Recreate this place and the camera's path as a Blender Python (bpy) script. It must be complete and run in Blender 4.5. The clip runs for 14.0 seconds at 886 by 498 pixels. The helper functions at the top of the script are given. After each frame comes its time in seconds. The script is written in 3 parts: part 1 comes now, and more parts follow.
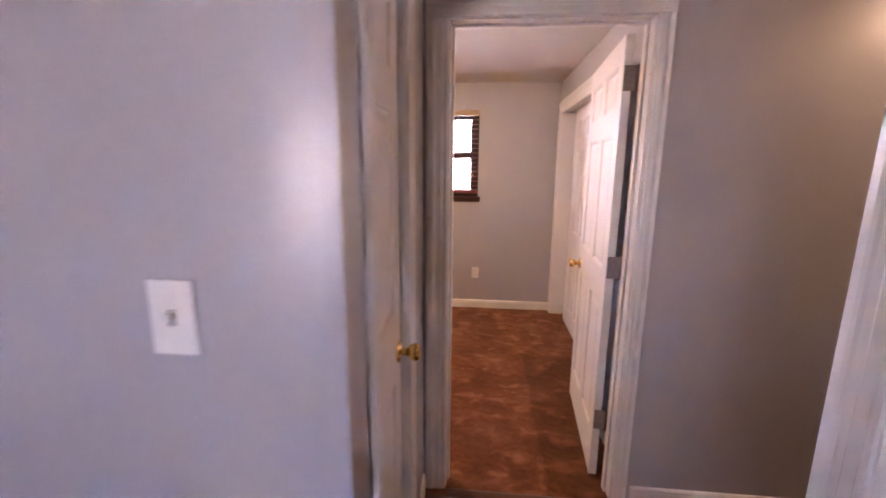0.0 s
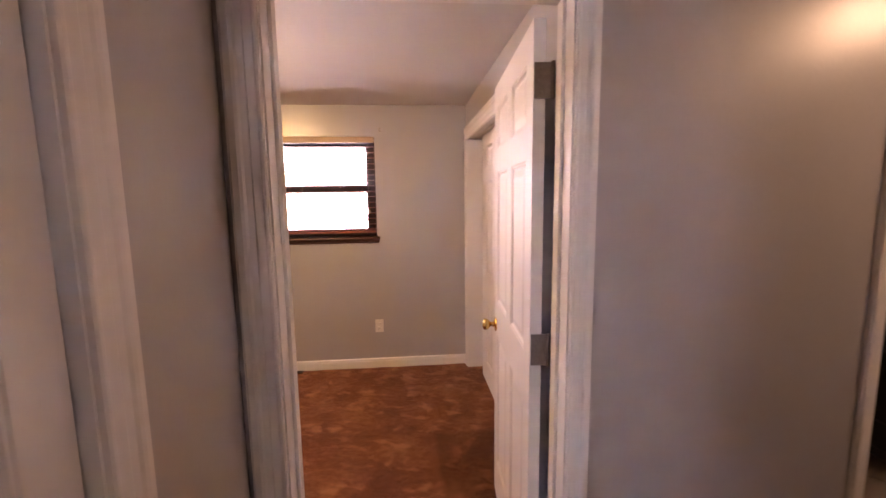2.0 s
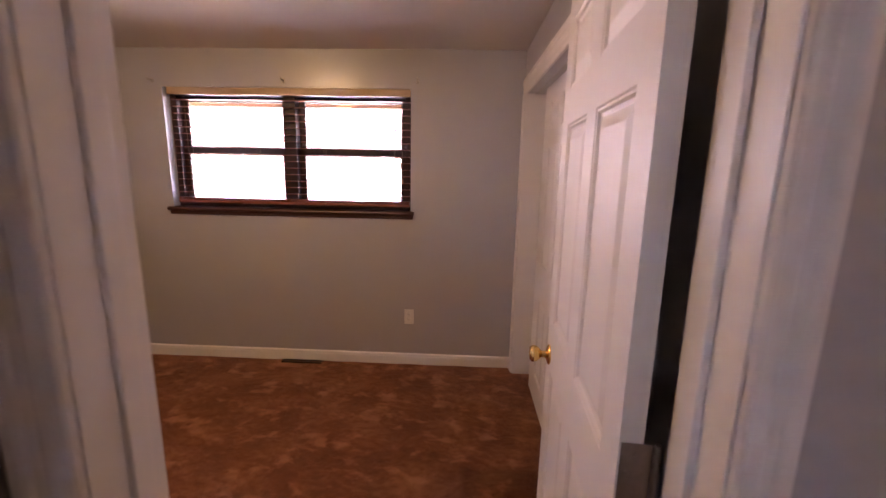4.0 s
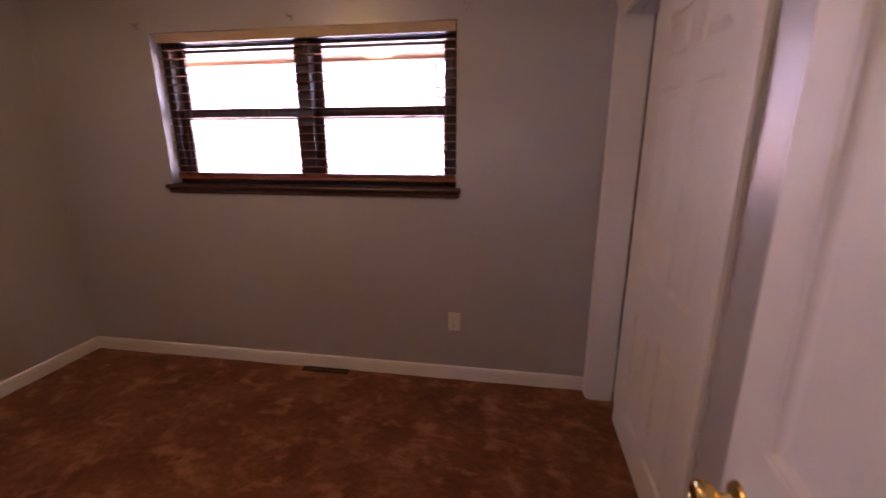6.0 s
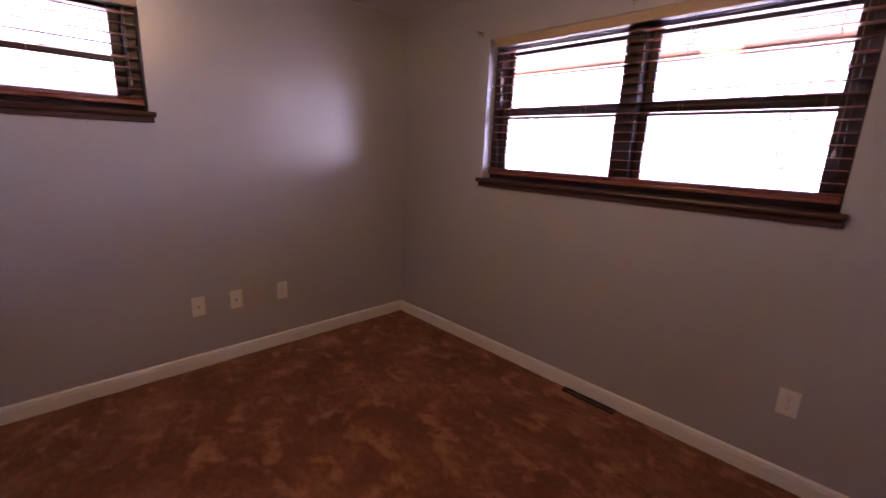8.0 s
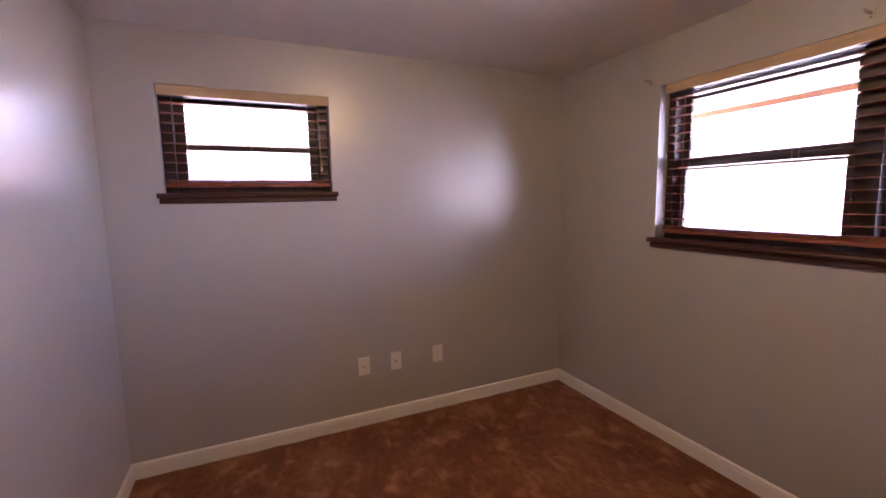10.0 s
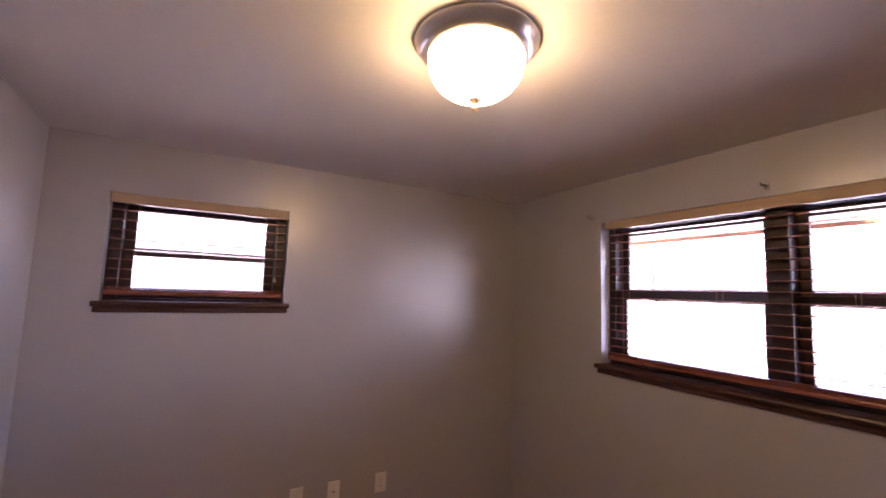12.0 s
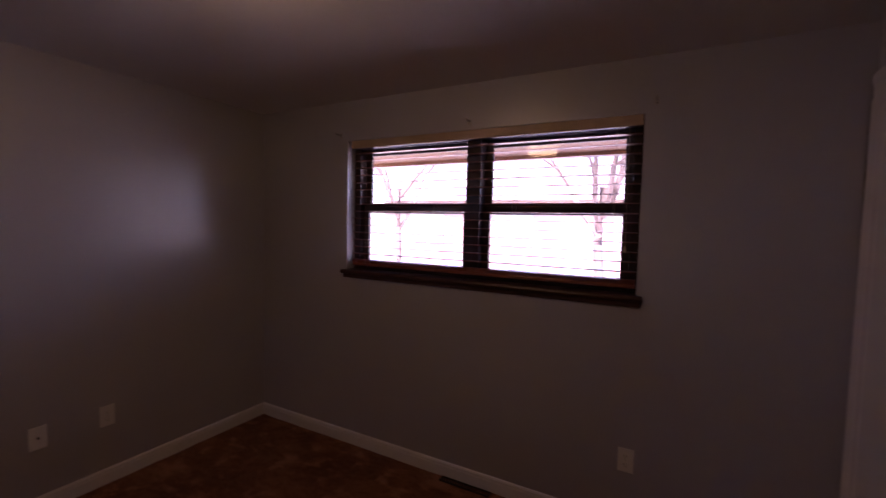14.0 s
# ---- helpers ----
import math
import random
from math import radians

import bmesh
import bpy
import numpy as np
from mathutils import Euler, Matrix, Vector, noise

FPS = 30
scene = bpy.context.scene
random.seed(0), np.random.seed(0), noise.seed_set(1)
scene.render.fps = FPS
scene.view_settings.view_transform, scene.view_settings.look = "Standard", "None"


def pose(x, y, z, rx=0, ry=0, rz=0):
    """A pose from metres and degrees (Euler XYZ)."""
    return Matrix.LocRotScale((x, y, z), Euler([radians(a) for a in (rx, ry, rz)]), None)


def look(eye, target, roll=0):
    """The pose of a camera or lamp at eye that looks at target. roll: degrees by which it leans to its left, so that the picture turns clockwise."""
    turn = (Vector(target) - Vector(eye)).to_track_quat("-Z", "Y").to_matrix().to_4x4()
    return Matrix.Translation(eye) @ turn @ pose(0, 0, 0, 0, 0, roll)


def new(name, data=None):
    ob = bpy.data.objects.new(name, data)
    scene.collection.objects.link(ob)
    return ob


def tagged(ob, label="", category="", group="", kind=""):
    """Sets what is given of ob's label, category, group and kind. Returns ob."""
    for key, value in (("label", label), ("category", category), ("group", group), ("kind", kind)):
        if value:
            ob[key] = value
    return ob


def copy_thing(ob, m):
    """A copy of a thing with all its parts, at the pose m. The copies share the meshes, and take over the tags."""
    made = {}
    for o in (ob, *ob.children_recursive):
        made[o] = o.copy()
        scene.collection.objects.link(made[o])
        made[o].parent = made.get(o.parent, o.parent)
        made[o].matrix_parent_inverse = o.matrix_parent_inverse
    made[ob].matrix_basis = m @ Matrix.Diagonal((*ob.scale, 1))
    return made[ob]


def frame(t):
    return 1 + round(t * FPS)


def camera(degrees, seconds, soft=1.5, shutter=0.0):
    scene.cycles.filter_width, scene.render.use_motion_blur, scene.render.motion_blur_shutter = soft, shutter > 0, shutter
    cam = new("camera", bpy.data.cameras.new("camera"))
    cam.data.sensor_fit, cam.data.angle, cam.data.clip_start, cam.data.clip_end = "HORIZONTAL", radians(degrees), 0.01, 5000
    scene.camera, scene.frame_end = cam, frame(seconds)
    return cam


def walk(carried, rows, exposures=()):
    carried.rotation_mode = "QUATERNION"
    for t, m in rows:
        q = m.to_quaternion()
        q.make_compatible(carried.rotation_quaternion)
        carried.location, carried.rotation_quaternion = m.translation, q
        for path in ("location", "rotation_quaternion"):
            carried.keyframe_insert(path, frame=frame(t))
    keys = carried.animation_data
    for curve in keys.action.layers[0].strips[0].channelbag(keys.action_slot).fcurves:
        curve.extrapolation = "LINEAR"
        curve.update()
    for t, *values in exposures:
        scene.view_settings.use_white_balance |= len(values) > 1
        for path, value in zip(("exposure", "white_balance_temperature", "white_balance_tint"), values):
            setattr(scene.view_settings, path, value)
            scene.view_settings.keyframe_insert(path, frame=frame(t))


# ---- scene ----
cam = camera(92.7, 14.0, soft=1.5, shutter=0.4)
PATH = [
    (0, (0.027, -0.237, 1.511), (-0.165, 1.715, 1.117), 0.5),
    (0.5, (0.141, -0.022, 1.51), (0.132, 1.95, 1.174), -0.7),
    (1, (0.177, 0.149, 1.498), (0.313, 2.109, 1.125), -0.8),
    (1.5, (0.167, 0.288, 1.521), (0.465, 2.238, 1.192), -1.8),
    (2, (0.204, 0.435, 1.546), (0.374, 2.411, 1.287), -0.8),
    (2.5, (0.25, 0.542, 1.55), (0.278, 2.528, 1.315), 0.3),
    (5, (0.338, 1.491, 1.501), (0.245, 3.434, 1.034), 1.1),
    (5.5, (0.305, 1.661, 1.5), (0.208, 3.607, 1.051), 0.2),
    (6, (0.264, 1.799, 1.466), (-0.054, 3.705, 0.95), -0.2),
    (6.5, (0.23, 1.912, 1.425), (-0.424, 3.737, 0.933), -0.2),
    (7, (0.125, 1.939, 1.437), (-0.878, 3.59, 0.918), 0.6),
    (7.5, (0.1, 1.956, 1.366), (-1.187, 3.404, 0.87), 2.6),
    (8, (0.039, 1.957, 1.357), (-1.346, 3.325, 0.9), 2.5),
    (8.5, (-0.047, 1.989, 1.351), (-1.575, 3.189, 0.877), 0.5),
    (11, (-0.101, 2.009, 1.541), (-1.973, 2.712, 1.505), 1.4),
    (11.5, (-0.077, 2.021, 1.581), (-1.887, 2.854, 1.757), 2.0),
    (12, (-0.059, 2.038, 1.576), (-1.795, 3.011, 1.78), 1.9),
    (12.5, (-0.041, 2.058, 1.565), (-1.666, 3.212, 1.731), 3.8),
    (13, (-0.032, 2.021, 1.551), (-1.464, 3.415, 1.628), 2.8),
    (13.5, (-0.003, 1.953, 1.542), (-1.178, 3.57, 1.472), 0.4),
    (14, (0.089, 1.953, 1.501), (-0.863, 3.709, 1.385), 1.4),
]

EXPOSURES = [(0.0, 5.8, 6250, 46), (1.5, 5.65, 6700, 46), (2.5, 5.6, 6650, 46), (5.0, 4.4, 6250, 52), (6.5, 4.2, 6200, 57), (8.5, 4.3, 5700, 54), (11.0, 5.0, 5700, 43), (12.0, 4.4, 5850, 47), (12.5, 3.9, 5900, 52), (13.0, 3.45, 5900, 56), (14.0, 2.45, 5850, 63)]
walk(cam, [(t, look(eye, target, roll)) for t, eye, target, roll in PATH], EXPOSURES)

# ---- light ----
world = bpy.data.worlds.new("sky")
scene.world = world
world.use_nodes = True
wn = world.node_tree.nodes
sky = wn.new("ShaderNodeTexSky")
sky.sky_type, sky.sun_disc = "NISHITA", False
SUN_EL, SUN_ROT = radians(54), radians(185)
sky.sun_elevation, sky.sun_rotation = SUN_EL, SUN_ROT
world.node_tree.links.new(sky.outputs[0], wn["Background"].inputs[0])
wn["Background"].inputs[1].default_value = 0.15
sun = new("sun", bpy.data.lights.new("sun", "SUN"))
sun.data.energy, sun.data.angle, sun.data.color = 5.0, radians(0.5), (1.0, 0.94, 0.86)
toward = Vector((math.sin(SUN_ROT) * math.cos(SUN_EL), math.cos(SUN_ROT) * math.cos(SUN_EL), math.sin(SUN_EL)))
sun.matrix_world = look((0, 0, 30), Vector((0, 0, 30)) - toward)


# ---- materials ----
def material(name, color, rough=0.5, metal=0.0, vary=0.08, grain=40.0, blotch=1.5, bump=0.1, dist=0.002, emit=0.0, spec=0.5, tint=None, stretch=None, random_tone=0.0, coat=0.0, coat_rough=0.03, uneven=0.05):
    """Two scales of tone, fine relief and uneven gloss on a base colour."""
    m = bpy.data.materials.new(name)
    m.use_nodes = True
    nt = m.node_tree
    b = nt.nodes["Principled BSDF"]
    b.inputs["Metallic"].default_value = metal
    b.inputs["Specular IOR Level"].default_value = spec
    b.inputs["Coat Weight"].default_value = coat
    b.inputs["Coat Roughness"].default_value = coat_rough
    co = nt.nodes.new("ShaderNodeTexCoord")
    src = co.outputs["Object"]
    if stretch:
        mp = nt.nodes.new("ShaderNodeMapping")
        mp.inputs["Scale"].default_value = stretch
        nt.links.new(src, mp.inputs[0])
        src = mp.outputs[0]
    fine = nt.nodes.new("ShaderNodeTexNoise")
    fine.inputs["Scale"].default_value, fine.inputs["Detail"].default_value = grain, 5
    big = nt.nodes.new("ShaderNodeTexNoise")
    big.inputs["Scale"].default_value, big.inputs["Detail"].default_value = blotch, 3
    for n in (fine, big):
        nt.links.new(src, n.inputs["Vector"])
    add = nt.nodes.new("ShaderNodeMath")
    add.operation = "ADD"
    nt.links.new(fine.outputs["Fac"], add.inputs[0])
    nt.links.new(big.outputs["Fac"], add.inputs[1])
    last = add.outputs[0]
    if random_tone:
        oi = nt.nodes.new("ShaderNodeObjectInfo")
        mul = nt.nodes.new("ShaderNodeMath")
        mul.operation = "MULTIPLY_ADD"
        mul.inputs[1].default_value = random_tone
        nt.links.new(oi.outputs["Random"], mul.inputs[0])
        nt.links.new(last, mul.inputs[2])
        last = mul.outputs[0]
    ramp = nt.nodes.new("ShaderNodeMapRange")
    ramp.inputs["From Min"].default_value, ramp.inputs["From Max"].default_value = 0.6, 1.4 + random_tone
    nt.links.new(last, ramp.inputs["Value"])
    mix = nt.nodes.new("ShaderNodeMix")
    mix.data_type = "RGBA"
    c2 = tint or tuple(min(1, c * (1 + vary)) for c in color)
    c1 = tuple(c * (1 - vary) for c in color)
    mix.inputs["A"].default_value, mix.inputs["B"].default_value = (*c1, 1), (*c2, 1)
    nt.links.new(ramp.outputs[0], mix.inputs["Factor"])
    nt.links.new(mix.outputs["Result"], b.inputs["Base Color"])
    rr = nt.nodes.new("ShaderNodeMapRange")
    rr.inputs["To Min"].default_value, rr.inputs["To Max"].default_value = max(0.02, rough - uneven), min(1, rough + uneven)
    nt.links.new(big.outputs["Fac"], rr.inputs["Value"])
    nt.links.new(rr.outputs[0], b.inputs["Roughness"])
    if bump:
        bp = nt.nodes.new("ShaderNodeBump")
        bp.inputs["Strength"].default_value, bp.inputs["Distance"].default_value = bump, dist
        nt.links.new(fine.outputs["Fac"], bp.inputs["Height"])
        nt.links.new(bp.outputs[0], b.inputs["Normal"])
    if emit:
        b.inputs["Emission Color"].default_value = (*color, 1)
        b.inputs["Emission Strength"].default_value = emit
    return m


def carpet_material():
    """Cut-pile carpet: brushed patches with soft edges, tufts and fine fibre relief."""
    m = bpy.data.materials.new("carpet_pile")
    m.use_nodes = True
    nt = m.node_tree
    L = nt.links.new
    b = nt.nodes["Principled BSDF"]
    b.inputs["Roughness"].default_value = 0.95
    b.inputs["Specular IOR Level"].default_value = 0.1
    b.inputs["Sheen Weight"].default_value = 0.25
    b.inputs["Sheen Tint"].default_value = (0.9, 0.6, 0.4, 1)
    co = nt.nodes.new("ShaderNodeTexCoord")
    swirl = nt.nodes.new("ShaderNodeMapping")
    swirl.inputs["Rotation"].default_value, swirl.inputs["Scale"].default_value = (0, 0, 0.6), (0.85, 1.15, 1)
    L(co.outputs["Object"], swirl.inputs[0])
    noises = []
    for scale, detail, warp, src in ((3.4, 7, 0.2, swirl.outputs[0]), (26, 7, 0.2, swirl.outputs[0]), (260, 2, 0, co.outputs["Object"]), (7.0, 10, 0.25, swirl.outputs[0])):
        n = nt.nodes.new("ShaderNodeTexNoise")
        n.inputs["Scale"].default_value, n.inputs["Detail"].default_value, n.inputs["Distortion"].default_value = scale, detail, warp
        n.inputs["Roughness"].default_value = 0.6
        L(src, n.inputs["Vector"])
        noises.append(n)
    mixed = nt.nodes.new("ShaderNodeMath")
    mixed.operation = "MULTIPLY_ADD"
    mixed.inputs[1].default_value = 0.6
    L(noises[1].outputs["Fac"], mixed.inputs[0])
    L(noises[0].outputs["Fac"], mixed.inputs[2])
    ramp = nt.nodes.new("ShaderNodeValToRGB")
    e = ramp.color_ramp.elements
    e[0].position, e[0].color = 0.60, (0.130, 0.037, 0.021, 1)
    e[1].position, e[1].color = 1.0, (0.285, 0.122, 0.058, 1)
    mid = e.new(0.80)
    mid.color = (0.195, 0.065, 0.032, 1)
    L(mixed.outputs[0], ramp.inputs[0])
    # sparse brushed streaks where the pile lies the other way
    streak = nt.nodes.new("ShaderNodeMapRange")
    streak.interpolation_type = "SMOOTHSTEP"
    streak.inputs["From Min"].default_value, streak.inputs["From Max"].default_value = 0.50, 0.68
    streak.inputs["To Max"].default_value = 0.9
    L(noises[3].outputs["Fac"], streak.inputs["Value"])
    brushed = nt.nodes.new("ShaderNodeMix")
    brushed.data_type = "RGBA"
    brushed.inputs["B"].default_value = (0.43, 0.185, 0.090, 1)
    L(streak.outputs[0], brushed.inputs["Factor"])
    L(ramp.outputs[0], brushed.inputs["A"])
    fib = nt.nodes.new("ShaderNodeMix")
    fib.data_type, fib.blend_type = "RGBA", "MULTIPLY"
    fib.inputs["Factor"].default_value = 0.5
    fr = nt.nodes.new("ShaderNodeMapRange")
    fr.inputs["From Min"].default_value, fr.inputs["From Max"].default_value = 0.3, 0.7
    fr.inputs["To Min"].default_value, fr.inputs["To Max"].default_value = 0.55, 1.2
    L(noises[2].outputs["Fac"], fr.inputs[0])
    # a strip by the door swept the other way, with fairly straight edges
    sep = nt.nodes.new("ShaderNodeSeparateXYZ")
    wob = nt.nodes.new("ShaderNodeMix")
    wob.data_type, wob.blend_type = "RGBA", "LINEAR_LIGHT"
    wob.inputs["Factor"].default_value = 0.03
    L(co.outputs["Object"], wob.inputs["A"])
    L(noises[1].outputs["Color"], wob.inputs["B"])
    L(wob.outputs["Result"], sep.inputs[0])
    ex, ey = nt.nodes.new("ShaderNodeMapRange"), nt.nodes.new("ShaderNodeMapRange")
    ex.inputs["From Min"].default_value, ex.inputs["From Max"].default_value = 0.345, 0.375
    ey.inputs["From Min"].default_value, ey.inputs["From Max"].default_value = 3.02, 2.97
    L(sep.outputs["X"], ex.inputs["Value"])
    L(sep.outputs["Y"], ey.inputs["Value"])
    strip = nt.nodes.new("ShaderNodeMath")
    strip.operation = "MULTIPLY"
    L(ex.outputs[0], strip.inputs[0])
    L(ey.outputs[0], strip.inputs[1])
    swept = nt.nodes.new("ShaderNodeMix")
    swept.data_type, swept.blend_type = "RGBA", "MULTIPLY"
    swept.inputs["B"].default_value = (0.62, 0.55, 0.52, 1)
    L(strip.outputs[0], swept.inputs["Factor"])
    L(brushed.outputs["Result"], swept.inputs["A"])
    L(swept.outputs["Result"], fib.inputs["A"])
    L(fr.outputs[0], fib.inputs["B"])
    L(fib.outputs["Result"], b.inputs["Base Color"])
    h = nt.nodes.new("ShaderNodeMath")
    h.operation = "MULTIPLY_ADD"
    h.inputs[1].default_value = 0.5
    L(noises[2].outputs["Fac"], h.inputs[0])
    L(noises[1].outputs["Fac"], h.inputs[2])
    bp = nt.nodes.new("ShaderNodeBump")
    bp.inputs["Strength"].default_value, bp.inputs["Distance"].default_value = 0.8, 0.012
    L(h.outputs[0], bp.inputs["Height"])
    L(bp.outputs[0], b.inputs["Normal"])
    return m


def glass_material(name, rough=0.0):
    m = bpy.data.materials.new(name)
    m.use_nodes = True
    b = m.node_tree.nodes["Principled BSDF"]
    b.inputs["Transmission Weight"].default_value = 1
    b.inputs["Roughness"].default_value, b.inputs["IOR"].default_value = rough, 1.45
    b.inputs["Base Color"].default_value = (0.97, 0.98, 0.98, 1)
    return m


M_WALL = material("grey_wall_paint", (0.43, 0.418, 0.435), 0.33, vary=0.025, grain=70, blotch=1.1, bump=0.28, dist=0.0016, uneven=0.015, spec=0.9, coat=0.5, coat_rough=0.3)
M_GREIGE = material("greige_wall_paint", (0.34, 0.29, 0.24), 0.5, vary=0.03, grain=60, bump=0.2, dist=0.0015)
M_CEIL = material("ceiling_paint", (0.72, 0.70, 0.68), 0.7, vary=0.03, grain=60, bump=0.25, dist=0.002)
M_TRIM = material("white_trim_paint", (0.78, 0.76, 0.75), 0.36, vary=0.012, grain=30, blotch=3, bump=0.03, dist=0.0006, uneven=0.015)
M_DOOR = material("white_door_paint", (0.80, 0.785, 0.78), 0.45, vary=0.012, grain=26, blotch=2, bump=0.07, dist=0.0007, stretch=(8, 8, 0.7), uneven=0.015)
M_PLATE = material("white_plate_plastic", (0.80, 0.78, 0.74), 0.35, vary=0.02, bump=0.02)
M_RECESS = material("plate_recess", (0.40, 0.39, 0.38), 0.5, vary=0.05)
M_SLOT = material("dark_slot", (0.03, 0.03, 0.03), 0.6, vary=0.1)
M_BRASS = material("polished_brass", (0.80, 0.56, 0.20), 0.16, metal=1, vary=0.06, bump=0.02)
M_NICKEL = material("brushed_nickel", (0.50, 0.47, 0.44), 0.30, metal=1, vary=0.1, grain=120, bump=0.05)
M_HINGE = material("tarnished_nickel", (0.27, 0.235, 0.21), 0.4, metal=1, vary=0.15, grain=80, bump=0.05)
M_FINIAL = material("satin_gold_nickel", (0.72, 0.60, 0.42), 0.42, metal=0.7, vary=0.05, bump=0.02)
M_BRONZE = material("dark_bronze", (0.035, 0.026, 0.022), 0.42, metal=0.6, vary=0.2, bump=0.05)
M_WINWOOD = material("dark_window_wood", (0.036, 0.014, 0.011), 0.42, vary=0.35, grain=14, blotch=2, bump=0.15, stretch=(1, 6, 6))
M_SILLWOOD = material("stained_sill_wood", (0.055, 0.019, 0.014), 0.42, vary=0.35, grain=14, blotch=2, bump=0.12, stretch=(1, 8, 8))
M_SLAT = material("brown_blind_slat", (0.27, 0.085, 0.050), 0.28, vary=0.3, grain=16, blotch=3, bump=0.06, stretch=(1, 8, 8), random_tone=0.3)
M_VALANCE = material("tan_valance_wood", (0.50, 0.36, 0.23), 0.5, vary=0.12, grain=12, blotch=2, bump=0.06, stretch=(1, 8, 8))
M_CORD = material("tan_cord", (0.35, 0.27, 0.2), 0.8)
M_CARPET = carpet_material()
M_PLANK = material("dark_floor_plank", (0.10, 0.045, 0.026), 0.32, vary=0.35, grain=10, blotch=2, bump=0.08, stretch=(1, 9, 9), random_tone=0.5)
M_GAP = material("floor_gap", (0.02, 0.012, 0.01), 0.9)
M_TILE = material("beige_floor_tile", (0.46, 0.36, 0.26), 0.35, vary=0.12, grain=9, blotch=3, bump=0.05, random_tone=0.2)
M_GROUT = material("grout", (0.32, 0.26, 0.20), 0.9, vary=0.1)
M_WTILE = material("pale_wall_tile", (0.50, 0.45, 0.40), 0.2, vary=0.05, grain=8, bump=0.03, random_tone=0.1)
M_VANITY = material("espresso_vanity_wood", (0.013, 0.006, 0.005), 0.30, vary=0.3, grain=12, bump=0.05, stretch=(6, 6, 1))
M_TOP = material("dark_stone_top", (0.03, 0.026, 0.025), 0.2, vary=0.3, grain=60, bump=0.02)
M_CERAMIC = material("white_ceramic", (0.78, 0.74, 0.68), 0.12, vary=0.02, bump=0.0, coat=0.3)
M_GLASS = glass_material("clear_glass")
M_FROST = glass_material("frosted_shade_glass", 0.35)
M_MIRROR = material("mirror_silver", (0.9, 0.9, 0.9), 0.08, metal=1, vary=0.0, bump=0.0)
M_MIRROR.node_tree.nodes["Principled BSDF"].inputs["Roughness"].links and M_MIRROR.node_tree.links.remove(M_MIRROR.node_tree.nodes["Principled BSDF"].inputs["Roughness"].links[0])
M_MIRROR.node_tree.nodes["Principled BSDF"].inputs["Roughness"].default_value = 0.01
M_BOWL = material("lit_alabaster_bowl", (1.0, 0.71, 0.26), 0.4, vary=0.03, bump=0.0, emit=2.0)
M_BOWL_DIM = material("lit_bowl_dim", (1.0, 0.70, 0.36), 0.4, vary=0.03, bump=0.0, emit=0.52)
M_BRICK = material("pale_brick", (0.50, 0.36, 0.31), 0.85, vary=0.2, grain=30, bump=0.3, random_tone=0.5)
M_MORTAR = material("mortar", (0.42, 0.39, 0.36), 0.9, vary=0.1)
M_LAWN = material("dry_winter_lawn", (0.46, 0.42, 0.33), 0.95, vary=0.3, grain=9, blotch=0.4, bump=0.5, dist=0.03)
M_CONCRETE = material("concrete", (0.55, 0.53, 0.50), 0.85, vary=0.12, grain=20, bump=0.2)
M_SOFFIT = material("orange_brown_soffit_board", (0.27, 0.115, 0.045), 0.6, vary=0.15, grain=10, bump=0.1, stretch=(1, 8, 8))
M_SHINGLE = material("roof_shingle", (0.36, 0.33, 0.32), 0.9, vary=0.25, grain=25, bump=0.4)
M_BARK = material("pale_bark", (0.24, 0.17, 0.13), 0.9, vary=0.3, grain=25, blotch=4, bump=0.6, dist=0.01, stretch=(3, 3, 1))
M_SIDING = material("outer_siding", (0.60, 0.57, 0.53), 0.7, vary=0.06)
M_CURTAIN = material("pale_window_shade", (0.40, 0.38, 0.36), 0.3)


# ---- building helpers ----
def box(bm, x0, y0, z0, x1, y1, z1, bevel=0.0):
    r = bmesh.ops.create_cube(bm, size=1, matrix=Matrix.Translation(((x0 + x1) / 2, (y0 + y1) / 2, (z0 + z1) / 2)) @ Matrix.Diagonal((abs(x1 - x0), abs(y1 - y0), abs(z1 - z0), 1)))
    if bevel:
        es = list({e for v in r["verts"] for e in v.link_edges})
        bmesh.ops.bevel(bm, geom=es, offset=bevel, segments=2, affect="EDGES", profile=0.5)
    return bm


def block(*a, bevel=0.0):
    return box(bmesh.new(), *a, bevel=bevel)


def lathe(profile, steps=32, m=None, bm=None):
    """Turns (radius, height) pairs about z."""
    bm = bm or bmesh.new()
    rings = []
    for r, z in profile:
        if r < 1e-6:
            rings.append([bm.verts.new((0, 0, z))])
        else:
            rings.append([bm.verts.new((r * math.cos(2 * math.pi * k / steps), r * math.sin(2 * math.pi * k / steps), z)) for k in range(steps)])
    made = [v for ring in rings for v in ring]
    for a, b in zip(rings, rings[1:]):
        for k in range(steps):
            j = (k + 1) % steps
            if len(a) == 1 and len(b) == 1:
                continue
            if len(a) == 1:
                bm.faces.new((a[0], b[k], b[j]))
            elif len(b) == 1:
                bm.faces.new((a[k], b[0], a[j]))
            else:
                bm.faces.new((a[k], b[k], b[j], a[j]))
    bmesh.ops.recalc_face_normals(bm, faces=bm.faces)
    if m:
        bmesh.ops.transform(bm, matrix=m, verts=made)
    return bm


